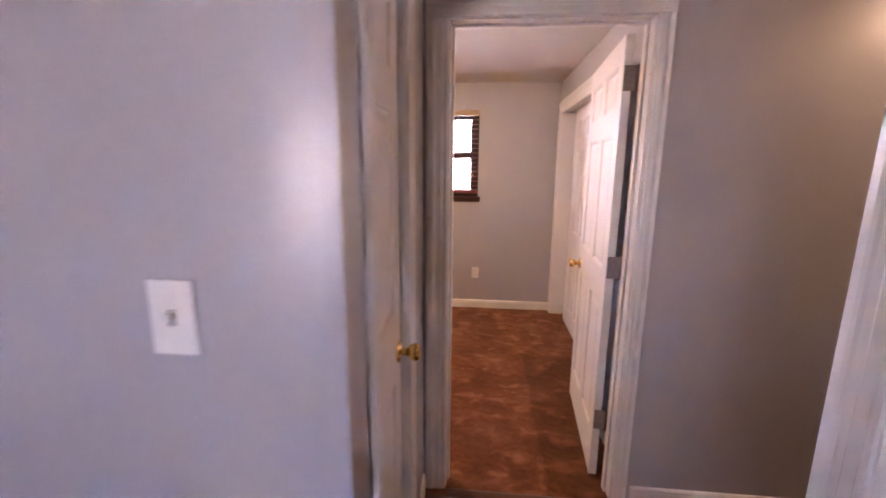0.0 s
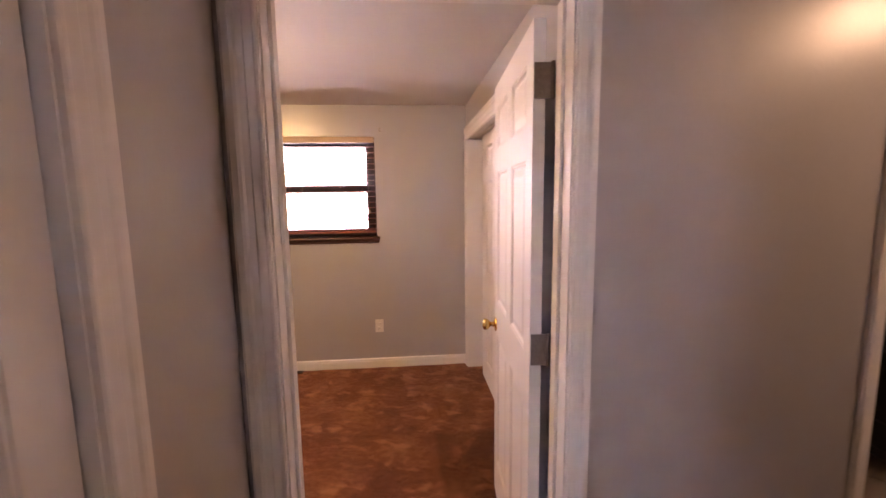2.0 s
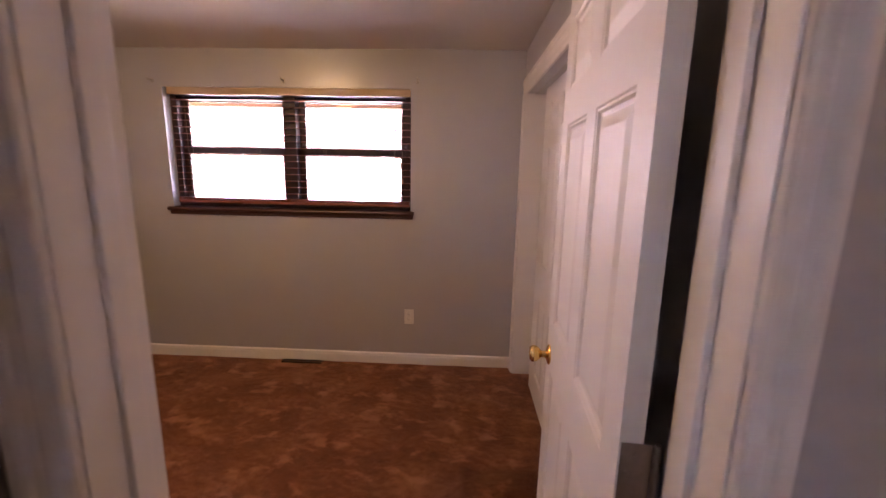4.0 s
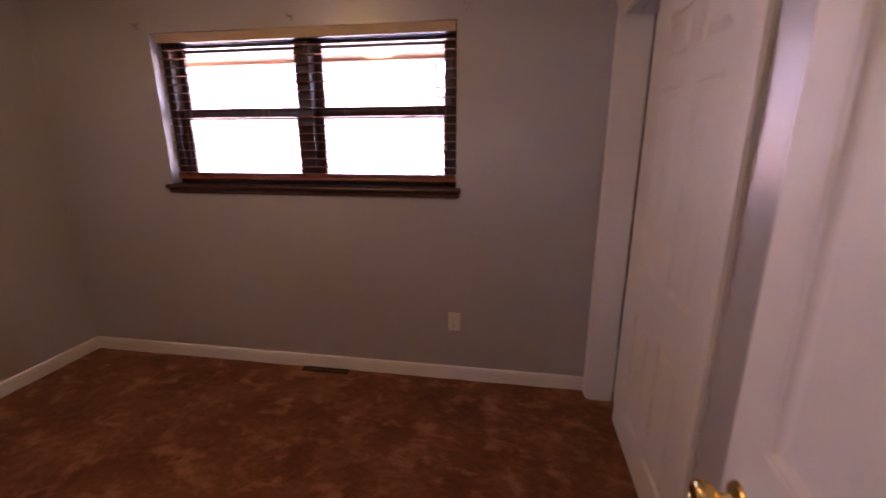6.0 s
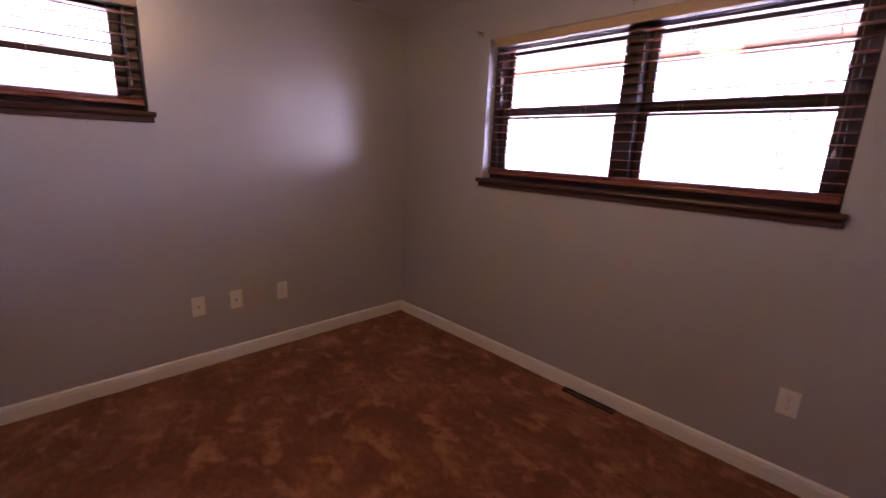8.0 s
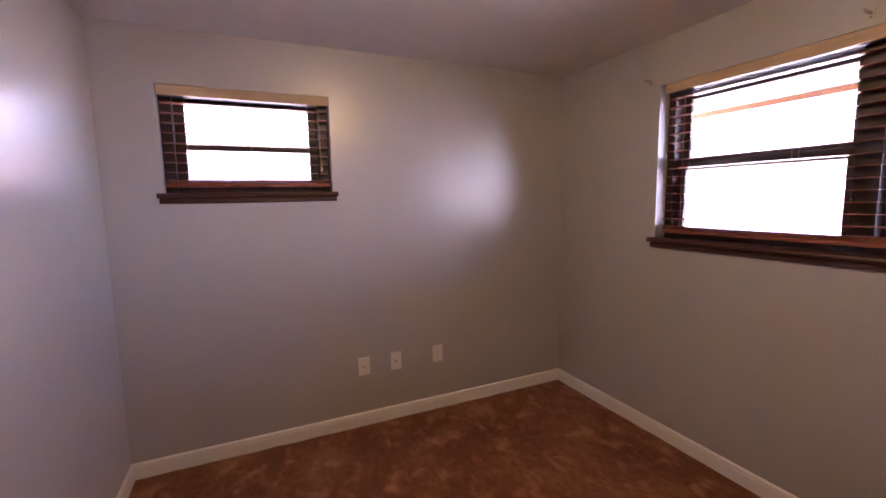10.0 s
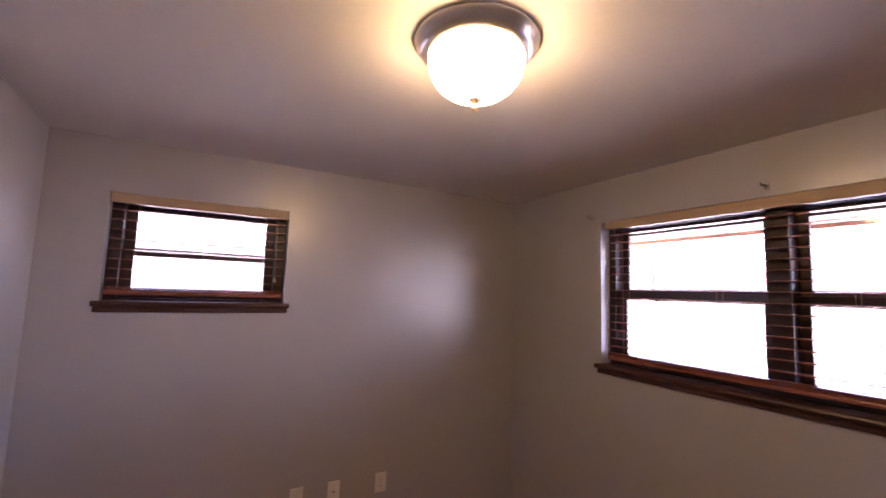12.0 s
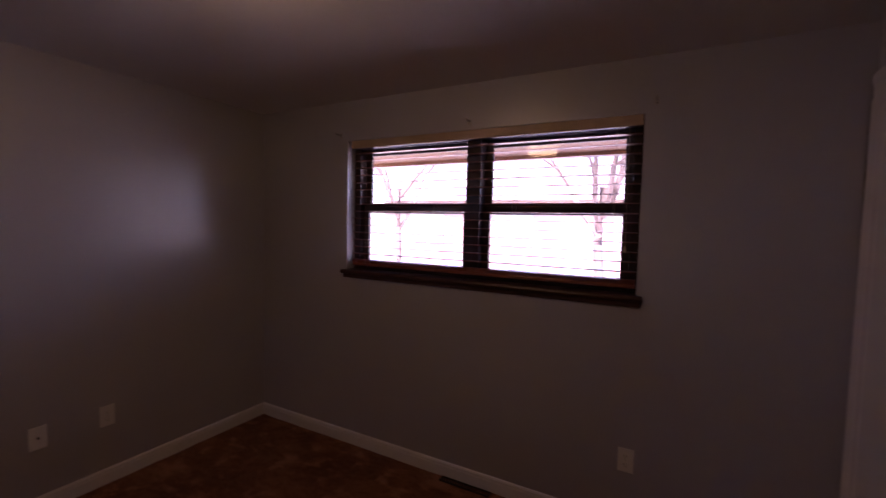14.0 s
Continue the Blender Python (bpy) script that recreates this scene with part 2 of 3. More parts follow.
def tube(points, radius, steps=10, bm=None, taper=None):
    bm = bm or bmesh.new()
    pts = [Vector(p) for p in points]
    rings = []
    for i, p in enumerate(pts):
        d = (pts[min(i + 1, len(pts) - 1)] - pts[max(i - 1, 0)]).normalized()
        q = d.to_track_quat("Z", "Y")
        r = radius if taper is None else radius + (taper - radius) * i / (len(pts) - 1)
        rings.append([bm.verts.new(p + q @ Vector((r * math.cos(2 * math.pi * k / steps), r * math.sin(2 * math.pi * k / steps), 0))) for k in range(steps)])
    for a, b in zip(rings, rings[1:]):
        for k in range(steps):
            bm.faces.new((a[k], a[(k + 1) % steps], b[(k + 1) % steps], b[k]))
    bm.faces.new(rings[0][::-1])
    bm.faces.new(rings[-1])
    return bm


def extrude(profile, origin, across, out, along, length, bm=None):
    """A moulding: (across, out) pairs pushed along a length."""
    bm = bm or bmesh.new()
    o, u, d, l = Vector(origin), Vector(across), Vector(out), Vector(along) * length
    a = [bm.verts.new(o + u * p + d * q) for p, q in profile]
    b = [bm.verts.new(o + u * p + d * q + l) for p, q in profile]
    n = len(profile)
    for k in range(n):
        bm.faces.new((a[k], a[(k + 1) % n], b[(k + 1) % n], b[k]))
    bm.faces.new(a[::-1])
    bm.faces.new(b)
    bmesh.ops.recalc_face_normals(bm, faces=bm.faces)
    return bm


def mesh_of(name, bm, mat, smooth=False):
    me = bpy.data.meshes.new(name)
    bm.to_mesh(me)
    bm.free()
    me.materials.append(mat)
    if smooth:
        me.shade_smooth()
        me.set_sharp_from_angle(angle=radians(35))
    return me


def part(name, bm, mat, parent, label="", smooth=False):
    ob = new(name, mesh_of(name, bm, mat, smooth))
    ob.parent = parent
    return tagged(ob, label)


def thing(name, label, category, group="", m=None):
    ob = new(name)
    ob.empty_display_size = 0.1
    if m:
        ob.matrix_basis = m
    return tagged(ob, label, category, group)


def structure(name, bm, mat, label, category):
    return tagged(new(name, mesh_of(name, bm, mat)), label, category, "", "structure")


def group_structure(name, label, category, m=None):
    ob = thing(name, label, category, "", m)
    ob["kind"] = "structure"
    return ob


CASING = [(0, 0), (0, 0.009), (0.004, 0.012), (0.010, 0.012), (0.014, 0.0105), (0.020, 0.011), (0.032, 0.0132), (0.036, 0.0122), (0.050, 0.0142), (0.056, 0.0175), (0.064, 0.019), (0.080, 0.017), (0.084, 0.012), (0.088, 0.010), (0.090, 0.0)]
BASE = [(0, 0), (0, 0.013), (0.064, 0.013), (0.072, 0.011), (0.080, 0.011), (0.088, 0.006), (0.091, 0.0)]
CEIL = 2.29
NORTH, WEST, SOUTH = 4.130, -2.645, 1.35
HALL_END, BED_FACE = 1.51, 1.63

# ---- walls ----
def wall(name, spans, label="smooth grey painted wall with a soft sheen", mat=None):
    bm = bmesh.new()
    for s in spans:
        box(bm, *s)
    return structure(name, bm, mat or M_WALL, label, "wall")


WX0, WX1, WZ0, WZ1 = -1.822, -0.05, 1.165, 2.035     # wide window
SY0, SY1, SZ0, SZ1 = 1.605, 2.447, 1.460, 2.020     # small window
N2 = NORTH + 0.16
wall("wall_north", [(-2.78, NORTH, 0, WX0, N2, CEIL), (WX0, NORTH, 0, WX1, N2, WZ0), (WX0, NORTH, WZ1, WX1, N2, CEIL), (WX1, NORTH, 0, 2.2, N2, CEIL),
                    (2.2, NORTH, 0, 2.8, N2, 1.5), (2.2, NORTH, 1.8, 2.8, N2, CEIL), (2.8, NORTH, 0, 3.36, N2, CEIL)])
wall("wall_west", [(-2.78, SOUTH - 0.12, 0, WEST, SY0, CEIL), (-2.78, SY0, 0, WEST, SY1, SZ0), (-2.78, SY0, SZ1, WEST, SY1, CEIL), (-2.78, SY1, 0, WEST, NORTH, CEIL)])
wall("wall_south", [(WEST, SOUTH - 0.12, 0, -0.42, SOUTH, CEIL)])
wall("wall_door", [(-0.42, SOUTH - 0.12, 0, -0.235, BED_FACE, CEIL), (-0.235, HALL_END, 0, -0.140, BED_FACE, CEIL), (-0.140, HALL_END, 2.068, 0.648, BED_FACE, CEIL), (0.648, HALL_END, 0, 1.56, BED_FACE, CEIL),
                   (1.56, HALL_END, 2.068, 2.36, BED_FACE, CEIL), (2.36, HALL_END, 0, 3.36, BED_FACE, CEIL)])
CX, CY0, CY1, CZ = 0.73, 2.80, 4.05, 2.0
wall("wall_closet", [(CX, BED_FACE, 0, CX + 0.11, CY0, CEIL), (CX, CY0, CZ, CX + 0.11, CY1, CEIL), (CX, CY1, 0, CX + 0.11, NORTH, CEIL)])
wall("wall_closet_back", [(1.42, BED_FACE, 0, 1.54, NORTH, CEIL)])
wall("wall_bath_east", [(3.2, BED_FACE, 0, 3.36, NORTH, CEIL)], "plain greige painted bathroom wall", M_GREIGE)
wall("wall_hall_near", [(-2.3, 0.33, 0, -0.171, 0.43, CEIL)])
wall("wall_hall_right", [(0.68, -1.7, 0, 0.80, -0.38, CEIL), (0.68, -0.38, 2.06, 0.80, 0.46, CEIL), (0.68, 0.46, 0, 0.80, 0.55, CEIL), (0.80, 0.43, 0, 2.75, 0.55, CEIL)])
wall("wall_hall_east", [(2.75, 0.43, 0, 2.87, HALL_END, CEIL)])
wall("wall_start_west", [(-2.42, -1.7, 0, -2.30, SOUTH - 0.12, CEIL)])
wall("wall_start_south", [(-2.42, -1.82, 0, -0.75, -1.7, CEIL), (-0.75, -1.82, 0, -0.1, -1.7, 1.15), (-0.75, -1.82, 1.70, -0.1, -1.7, CEIL), (-0.1, -1.82, 0, 0.80, -1.7, CEIL)])
wall("wall_side_room", [(0.8, -0.6, 0, 1.9, -0.5, CEIL), (1.9, -0.6, 0, 2.0, 0.43, CEIL)])
# hall wall with the linen door, slightly out of square
HALL = pose(-0.229, HALL_END, 0, 0, 0, 2.86)
LW0, LW1 = -0.985, -0.525      # clear opening along the wall (towards -y)
bm = bmesh.new()
for s in ((-0.10, -1.18, 0, 0, LW0 - 0.015, CEIL), (-0.10, LW0 - 0.015, 2.05, 0, LW1 + 0.015, CEIL), (-0.10, LW1 + 0.015, 0, 0, 0.0, CEIL)):
    box(bm, *s)
w = structure("wall_hall_left", bm, M_WALL, "smooth grey painted hall wall with a soft sheen", "wall")
w.matrix_basis = HALL
structure("ceiling", block(-2.9, -1.9, CEIL, 3.4, N2 + 0.02, CEIL + 0.12), M_CEIL, "off-white painted ceiling with faint texture", "ceiling")

# ---- floors ----
bm = bmesh.new()
nx, ny = 90, 70
x0, x1, y0, y1 = WEST, 1.42, 1.35, NORTH
vs = [[bm.verts.new((x0 + (x1 - x0) * i / nx, y0 + (y1 - y0) * j / ny, 0.004 * noise.noise(Vector((i * 0.31, j * 0.31, 0))))) for j in range(ny + 1)] for i in range(nx + 1)]
for i in range(nx):
    for j in range(ny):
        bm.faces.new((vs[i][j], vs[i + 1][j], vs[i + 1][j + 1], vs[i][j + 1]))
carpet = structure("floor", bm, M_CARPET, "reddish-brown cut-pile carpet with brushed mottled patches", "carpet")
structure("subfloor", block(-2.9, -1.9, -0.15, 3.4, N2, -0.02), M_GAP, "dark bare subfloor under the floor coverings", "floor")
structure("threshold", extrude([(0, -0.02), (0, 0.004), (0.012, 0.011), (0.033, 0.011), (0.045, 0.004), (0.045, -0.02)], (-0.12, 1.455, 0), (0, 1, 0), (0, 0, 1), (1, 0, 0), 0.735), M_PLANK, "dark wooden threshold strip in the doorway", "threshold")


# ---- trim ----
def door_frame(name, m, width, height, depth, sides=(0, 1), label="white painted door frame with reeded casing", outer=None):
    """Jambs, stops, head and casings; local x runs across the opening, y through the wall, z up; outer: casing width on either hand."""
    ob = group_structure(name, label, "door frame", m)
    t = 0.018
    part("jamb", block(-t, 0, 0, 0, depth, height), M_TRIM, ob)
    part("jamb", block(width, 0, 0, width + t, depth, height), M_TRIM, ob)
    part("head_jamb", block(-t, 0, height, width + t, depth, height + t), M_TRIM, ob)
    for a, b in ((0, 0.011), (width - 0.011, width)):
        part("door_stop", block(a, depth * 0.45, 0, b, depth * 0.45 + 0.035, height, bevel=0.002), M_TRIM, ob)
    part("door_stop", block(0.011, depth * 0.45, height - 0.011, width - 0.011, depth * 0.45 + 0.035, height, bevel=0.002), M_TRIM, ob)
    lw, rw = outer or (0.09, 0.09)
    for side in sides:
        y, d = (0, -1) if side == 0 else (depth, 1)
        part("casing", extrude([(p * lw / 0.09, q) for p, q in CASING], (-0.005, y, 0), (-1, 0, 0), (0, d, 0), (0, 0, 1), height + 0.005), M_TRIM, ob)
        part("casing", extrude([(p * rw / 0.09, q) for p, q in CASING], (width + 0.005, y, 0), (1, 0, 0), (0, d, 0), (0, 0, 1), height + 0.005), M_TRIM, ob)
        part("head_casing", extrude(CASING, (-0.005 - lw, y, height + 0.005), (0, 0, 1), (0, d, 0), (1, 0, 0), width + 0.01 + lw + rw), M_TRIM, ob)
    return ob


DX0, DX1, DH = -0.122, 0.630, 2.050
door_frame("door_frame_1", pose(DX0, HALL_END, 0), DX1 - DX0, DH, BED_FACE - HALL_END, outer=(0.09, 0.064))
door_frame("door_frame_2", pose(1.578, HALL_END, 0), 0.764, DH, BED_FACE - HALL_END, outer=(0.05, 0.09))
door_frame("door_frame_3", HALL @ pose(0, LW0, 0, 0, 0, 90), LW1 - LW0, 2.032, 0.10, sides=(0,), label="white painted frame of a narrow linen door")
door_frame("door_frame_4", pose(0.68, 0.442, 0, 0, 0, -90), 0.80, DH, 0.12, sides=(0,), label="white painted frame of a side door in the hall", outer=(0.105, 0.09))


def baseboard(x, y, along, out, length, name="baseboard"):
    structure(name, extrude(BASE, (x, y, -0.004), (0, 0, 1), out, along, length), M_TRIM, "white painted wooden baseboard", "baseboard")


baseboard(WEST + 0.0, NORTH, (1, 0, 0), (0, -1, 0), CX - WEST - 0.014)
baseboard(WEST, SOUTH, (0, 1, 0), (1, 0, 0), NORTH - SOUTH - 0.0135)
baseboard(WEST + 0.0135, SOUTH, (1, 0, 0), (0, 1, 0), 2.25)
baseboard(CX, BED_FACE + 0.02, (0, 1, 0), (-1, 0, 0), CY0 - BED_FACE - 0.085)
baseboard(0.715, HALL_END, (1, 0, 0), (0, -1, 0), 1.52 - 0.715)
baseboard(-2.3, 0.33, (1, 0, 0), (0, -1, 0), 2.12)
w = tagged(new("baseboard", mesh_of("baseboard", extrude(BASE, (0, -0.46, -0.004), (0, 0, 1), (1, 0, 0), (0, 1, 0), 0.44), M_TRIM)), "white painted wooden baseboard", "baseboard", "", "structure")
w.matrix_basis = HALL

# closet frame: shallow casing, deep jamb, head board
ob = group_structure("closet_frame", "white painted closet frame with deep jambs", "closet frame")
part("casing", extrude([(p * 0.07 / 0.09, q) for p, q in CASING], (CX, CY1 - 0.005, 0), (0, 1, 0), (-1, 0, 0), (0, 0, 1), CZ), M_TRIM, ob)
part("casing", extrude([(p * 0.06 / 0.09, q) for p, q in CASING], (CX, CY0 + 0.005, 0), (0, -1, 0), (-1, 0, 0), (0, 0, 1), CZ), M_TRIM, ob)
part("head_casing", extrude([(p * 0.115 / 0.09, q) for p, q in CASING], (CX, CY0 - 0.055, CZ - 0.01), (0, 0, 1), (-1, 0, 0), (0, 1, 0), CY1 - CY0 + 0.12), M_TRIM, ob)
part("jamb", block(CX, CY1 - 0.018, 0, CX + 0.13, CY1, CZ), M_TRIM, ob)
part("jamb", block(CX, CY0, 0, CX + 0.13, CY0 + 0.018, CZ), M_TRIM, ob)
part("track", block(CX + 0.06, CY0 + 0.018, CZ - 0.004, CX + 0.16, CY1 - 0.018, CZ + 0.03), M_NICKEL, ob)


# ---- panelled doors ----
def face_with_panels(bm, panels, width, height, y, side, rings):
    xs = sorted({0, width, *(v for p in panels for v in (p[0], p[2]))})
    zs = sorted({0, height, *(v for p in panels for v in (p[1], p[3]))})
    def vert(x, z, d=0.0):
        return bm.verts.new((x, y + d * side, z))
    for a, b in zip(xs, xs[1:]):
        for c, d in zip(zs, zs[1:]):
            if any(p[0] <= a and b <= p[2] and p[1] <= c and d <= p[3] for p in panels):
                continue
            bm.faces.new([vert(a, c), vert(b, c), vert(b, d), vert(a, d)])
    for p in panels:
        ring_faces(bm, p, y, side, rings)


def ring_faces(bm, p, y, side, rings, fill=False):
    last = None
    for inset, depth in rings:
        now = [bm.verts.new((x, y - depth * side, z)) for x, z in ((p[0] + inset, p[1] + inset), (p[2] - inset, p[1] + inset), (p[2] - inset, p[3] - inset), (p[0] + inset, p[3] - inset))]
        if last:
            for k in range(4):
                bm.faces.new((last[k], last[(k + 1) % 4], now[(k + 1) % 4], now[k]))
        last = now
    if fill:
        bm.faces.new(last)


GROOVE = [(0, 0), (0.004, 0.003), (0.009, 0.003), (0.013, 0.009), (0.020, 0.011)]
RAISE = [(0.020, 0.011), (0.024, 0.010), (0.046, 0.003), (0.050, 0.0025)]


def panel_door(ob, width, height, panels, thick=0.035, sides=(-1, 1), label=""):
    """A moulded door in ob's frame: x across from the hinge, y through it (front at 0, back at thick), z up."""
    bm = bmesh.new()
    for side in (-1, 1):
        y = 0 if side == -1 else thick
        face_with_panels(bm, panels if side in sides else [], width, height, y, side, GROOVE)
    box_edges = ((0, 0), (width, 0), (width, height), (0, height))
    for (ax, az), (bx, bz) in zip(box_edges, box_edges[1:] + box_edges[:1]):
        bm.faces.new([bm.verts.new(v) for v in ((ax, 0, az), (bx, 0, bz), (bx, thick, bz), (ax, thick, az))])
    bmesh.ops.remove_doubles(bm, verts=bm.verts, dist=0.0002)
    bmesh.ops.recalc_face_normals(bm, faces=bm.faces)
    part("slab", bm, M_DOOR, ob)
    for side in sides:
        y = 0 if side == -1 else thick
        for p in panels:
            bm = bmesh.new()
            ring_faces(bm, p, y, side, RAISE, True)
            bmesh.ops.remove_doubles(bm, verts=bm.verts, dist=0.0002)
            bmesh.ops.recalc_face_normals(bm, faces=bm.faces)
            if sum(f.normal.y for f in bm.faces) * side < 0:
                bmesh.ops.reverse_faces(bm, faces=bm.faces)
            part("panel", bm, M_DOOR, ob)


KNOB = [(0, 0), (0.032, 0), (0.033, 0.003), (0.030, 0.007), (0.020, 0.010), (0.012, 0.013), (0.011, 0.026), (0.016, 0.032), (0.024, 0.040), (0.0275, 0.050), (0.0265, 0.058), (0.022, 0.064), (0.016, 0.066), (0.014, 0.064), (0, 0.064)]


def knob(ob, x, z, y, side):
    k = part("knob", lathe(KNOB, 28, Matrix.Translation((x, y, z)) @ Matrix.Rotation(radians(90 if side < 0 else -90), 4, "X")), M_BRASS, ob, "polished brass door knob", True)
    return k


def hinge(ob, x, y, z, mat):
    """Leaf on the door edge with rounded corners, knuckle and screws."""
    bm = bmesh.new()
    box(bm, x - 0.0015, y - 0.016, z - 0.05, x, y + 0.032, z + 0.05, bevel=0.0006)
    h = part("hinge", bm, mat, ob, "tarnished satin nickel butt hinge")
    part("knuckle", lathe([(0, -0.052), (0.005, -0.052), (0.0065, -0.049), (0.0065, 0.049), (0.005, 0.052), (0, 0.052)], 12, Matrix.Translation((x - 0.004, y - 0.020, z))), mat, h, "", True)
    for dz in (-0.032, 0, 0.032):
        part("screw", lathe([(0, 0.0012), (0.003, 0.0010), (0.004, 0)], 10, Matrix.Translation((x - 0.0015, y + (0.012 if dz else 0.022), z + dz)) @ Matrix.Rotation(radians(-90), 4, "Y")), mat, h)


def six_panels(w, h, stile, mull, top=(0.115, 0.23), mid=(0.395, 1.01), low=(1.17, 1.83)):
    """Panels for a door of that size; rows measured down from its top."""
    half = (w - 2 * stile - mull) / 2
    cols = ((stile, stile + half), (stile + half + mull, w - stile))
    return [(a, h - r1, b, h - r0) for a, b in cols for r0, r1 in (top, mid, low)]


# bedroom door, wide open against the closet wall
door = thing("door_1", "white six-panel bedroom door standing wide open", "door", m=pose(0.574, 1.662, 0.014, 0, 0, 85.8) @ pose(0, -0.035, 0))
DOOR_W, DOOR_H = 0.80, 2.016
panel_door(door, DOOR_W, DOOR_H, six_panels(DOOR_W, DOOR_H, 0.092, 0.092, (0.10, 0.285), (0.385, 1.0), (1.16, 1.82)))
knob(door, DOOR_W - 0.062, 0.900, 0.035, 1)
knob(door, DOOR_W - 0.062, 0.900, 0.0, -1)
part("latch_plate", block(DOOR_W, 0.006, 0.872, DOOR_W + 0.0015, 0.029, 0.928), M_BRASS, door, "brass latch plate")
for z in (1.848, 1.05, 0.30):
    hinge(door, -0.0005, 0.0, z, M_HINGE)

# narrow linen door, shut
ld = thing("door_2", "narrow white panelled linen closet door, shut", "door", m=HALL @ pose(-0.022, LW0 + 0.003, 0.012, 0, 0, 90))
LWD, LHD = LW1 - LW0 - 0.006, 2.012
panel_door(ld, LWD, LHD, [(0.10, LHD - 0.285, LWD - 0.085, LHD - 0.11), (0.10, 1.075, LWD - 0.085, 1.64), (0.10, 0.21, LWD - 0.085, 0.87)], sides=(-1,))
knob(ld, LWD - 0.045, 0.942, 0.0, -1)
part("strike_plate", block(LWD - 0.004, -0.0015, 0.935, LWD - 0.0005, 0.0, 1.01), M_BRASS, ld, "brass latch plate")
for z in (1.81, 0.36):
    part("hinge", block(0.001, -0.004, z - 0.045, 0.008, -0.0002, z + 0.045, bevel=0.001), M_BRASS, ld, "brass hinge")

# side door in the hall, shut
sd = thing("door_3", "white panelled hall side door, shut", "door", m=pose(0.717, 0.438, 0.012, 0, 0, -90))
panel_door(sd, 0.792, 2.018, six_panels(0.792, 2.018, 0.115, 0.10), sides=(-1,))
knob(sd, 0.73, 0.90, 0.0, -1)

# sliding closet doors
for y0, y1, x in ((2.985, 3.845, 0.825), (3.17, 4.025, 0.868)):
    cd = thing("closet_door", "white six-panel sliding closet door, shut", "door", "sliding closet doors", m=pose(x, y1, 0.016, 0, 0, -90))
    panel_door(cd, y1 - y0, 2.0, six_panels(y1 - y0, 2.0, 0.16, 0.09, (0.11, 0.275), (0.375, 1.105), (1.31, 1.84)), thick=0.033, sides=(-1,))


# ---- wall plates ----
def outlet(m, group="wall outlets"):
    """Duplex outlet: local x across, z up, face towards -y."""
    ob = thing("wall_outlet", "white plastic duplex outlet plate on the grey wall", "outlet", group, m)
    part("plate", block(-0.036, -0.006, -0.058, 0.036, 0, 0.058, bevel=0.0025), M_PLATE, ob)
    for dz in (-0.02, 0.02):
        r = part("receptacle", lathe([(0, 0.0085), (0.0145, 0.0085), (0.0155, 0.0075), (0.0155, 0.005)], 16, Matrix.Translation((0, 0, dz)) @ Matrix.Rotation(radians(90), 4, "X")), M_PLATE, ob)
        for dx, hgt in ((-0.006, 0.005), (0.006, 0.004)):
            part("slot", block(dx - 0.001, -0.0092, dz + 0.002 - hgt / 2, dx + 0.001, -0.0084, dz + 0.006), M_SLOT, r)
        part("slot", block(-0.002, -0.0092, dz - 0.010, 0.002, -0.0084, dz - 0.006), M_SLOT, r)
    part("screw", lathe([(0, 0.0075), (0.0025, 0.007), (0.003, 0.005)], 10, Matrix.Rotation(radians(90), 4, "X")), M_NICKEL, ob)
    return ob


o = outlet(pose(-0.058, NORTH, 0.385))
copy_thing(o, pose(WEST, 3.095, 0.388, 0, 0, 90))
for y in (2.588, 2.800):
    jp = thing("jack_plate", "off-white cable jack plate on the grey wall", "wall plate", "cable jack plates", pose(WEST, y, 0.388, 0, 0, 90))
    part("plate", block(-0.036, -0.006, -0.058, 0.036, 0, 0.058, bevel=0.0025), M_PLATE, jp)
    jack = part("jack", lathe([(0.003, 0.015), (0.0048, 0.015), (0.0048, 0.008), (0.008, 0.008), (0.008, 0.005)], 12, Matrix.Rotation(radians(90), 4, "X")), M_NICKEL, jp, "threaded metal jack")
    part("socket", lathe([(0, 0.013), (0.0031, 0.013)], 12, Matrix.Rotation(radians(90), 4, "X")), M_SLOT, jack)
    for dz in (-0.042, 0.042):
        part("screw", lathe([(0, 0.0075), (0.0025, 0.007), (0.003, 0.005)], 10, Matrix.Translation((0, 0, dz)) @ Matrix.Rotation(radians(90), 4, "X")), M_PLATE, jp)
copy_thing(o, pose(3.2, 2.93, 1.62, 0, 0, -90))
sw = thing("light_switch", "white plastic toggle switch plate on the grey wall", "switch", m=pose(-0.438, 0.33, 1.28))
part("plate", block(-0.037, -0.006, -0.060, 0.037, 0, 0.060, bevel=0.003), M_PLATE, sw)
part("toggle", block(-0.005, -0.017, -0.002, 0.005, -0.005, 0.010, bevel=0.0015), M_PLATE, sw)
part("toggle_slot", block(-0.007, -0.0068, -0.013, 0.007, -0.0055, 0.013), M_RECESS, sw)
for dz in (-0.030, 0.030):
    part("screw", lathe([(0, 0.0075), (0.0025, 0.007), (0.003, 0.005)], 10, Matrix.Translation((0, 0, dz)) @ Matrix.Rotation(radians(90), 4, "X")), M_PLATE, sw)

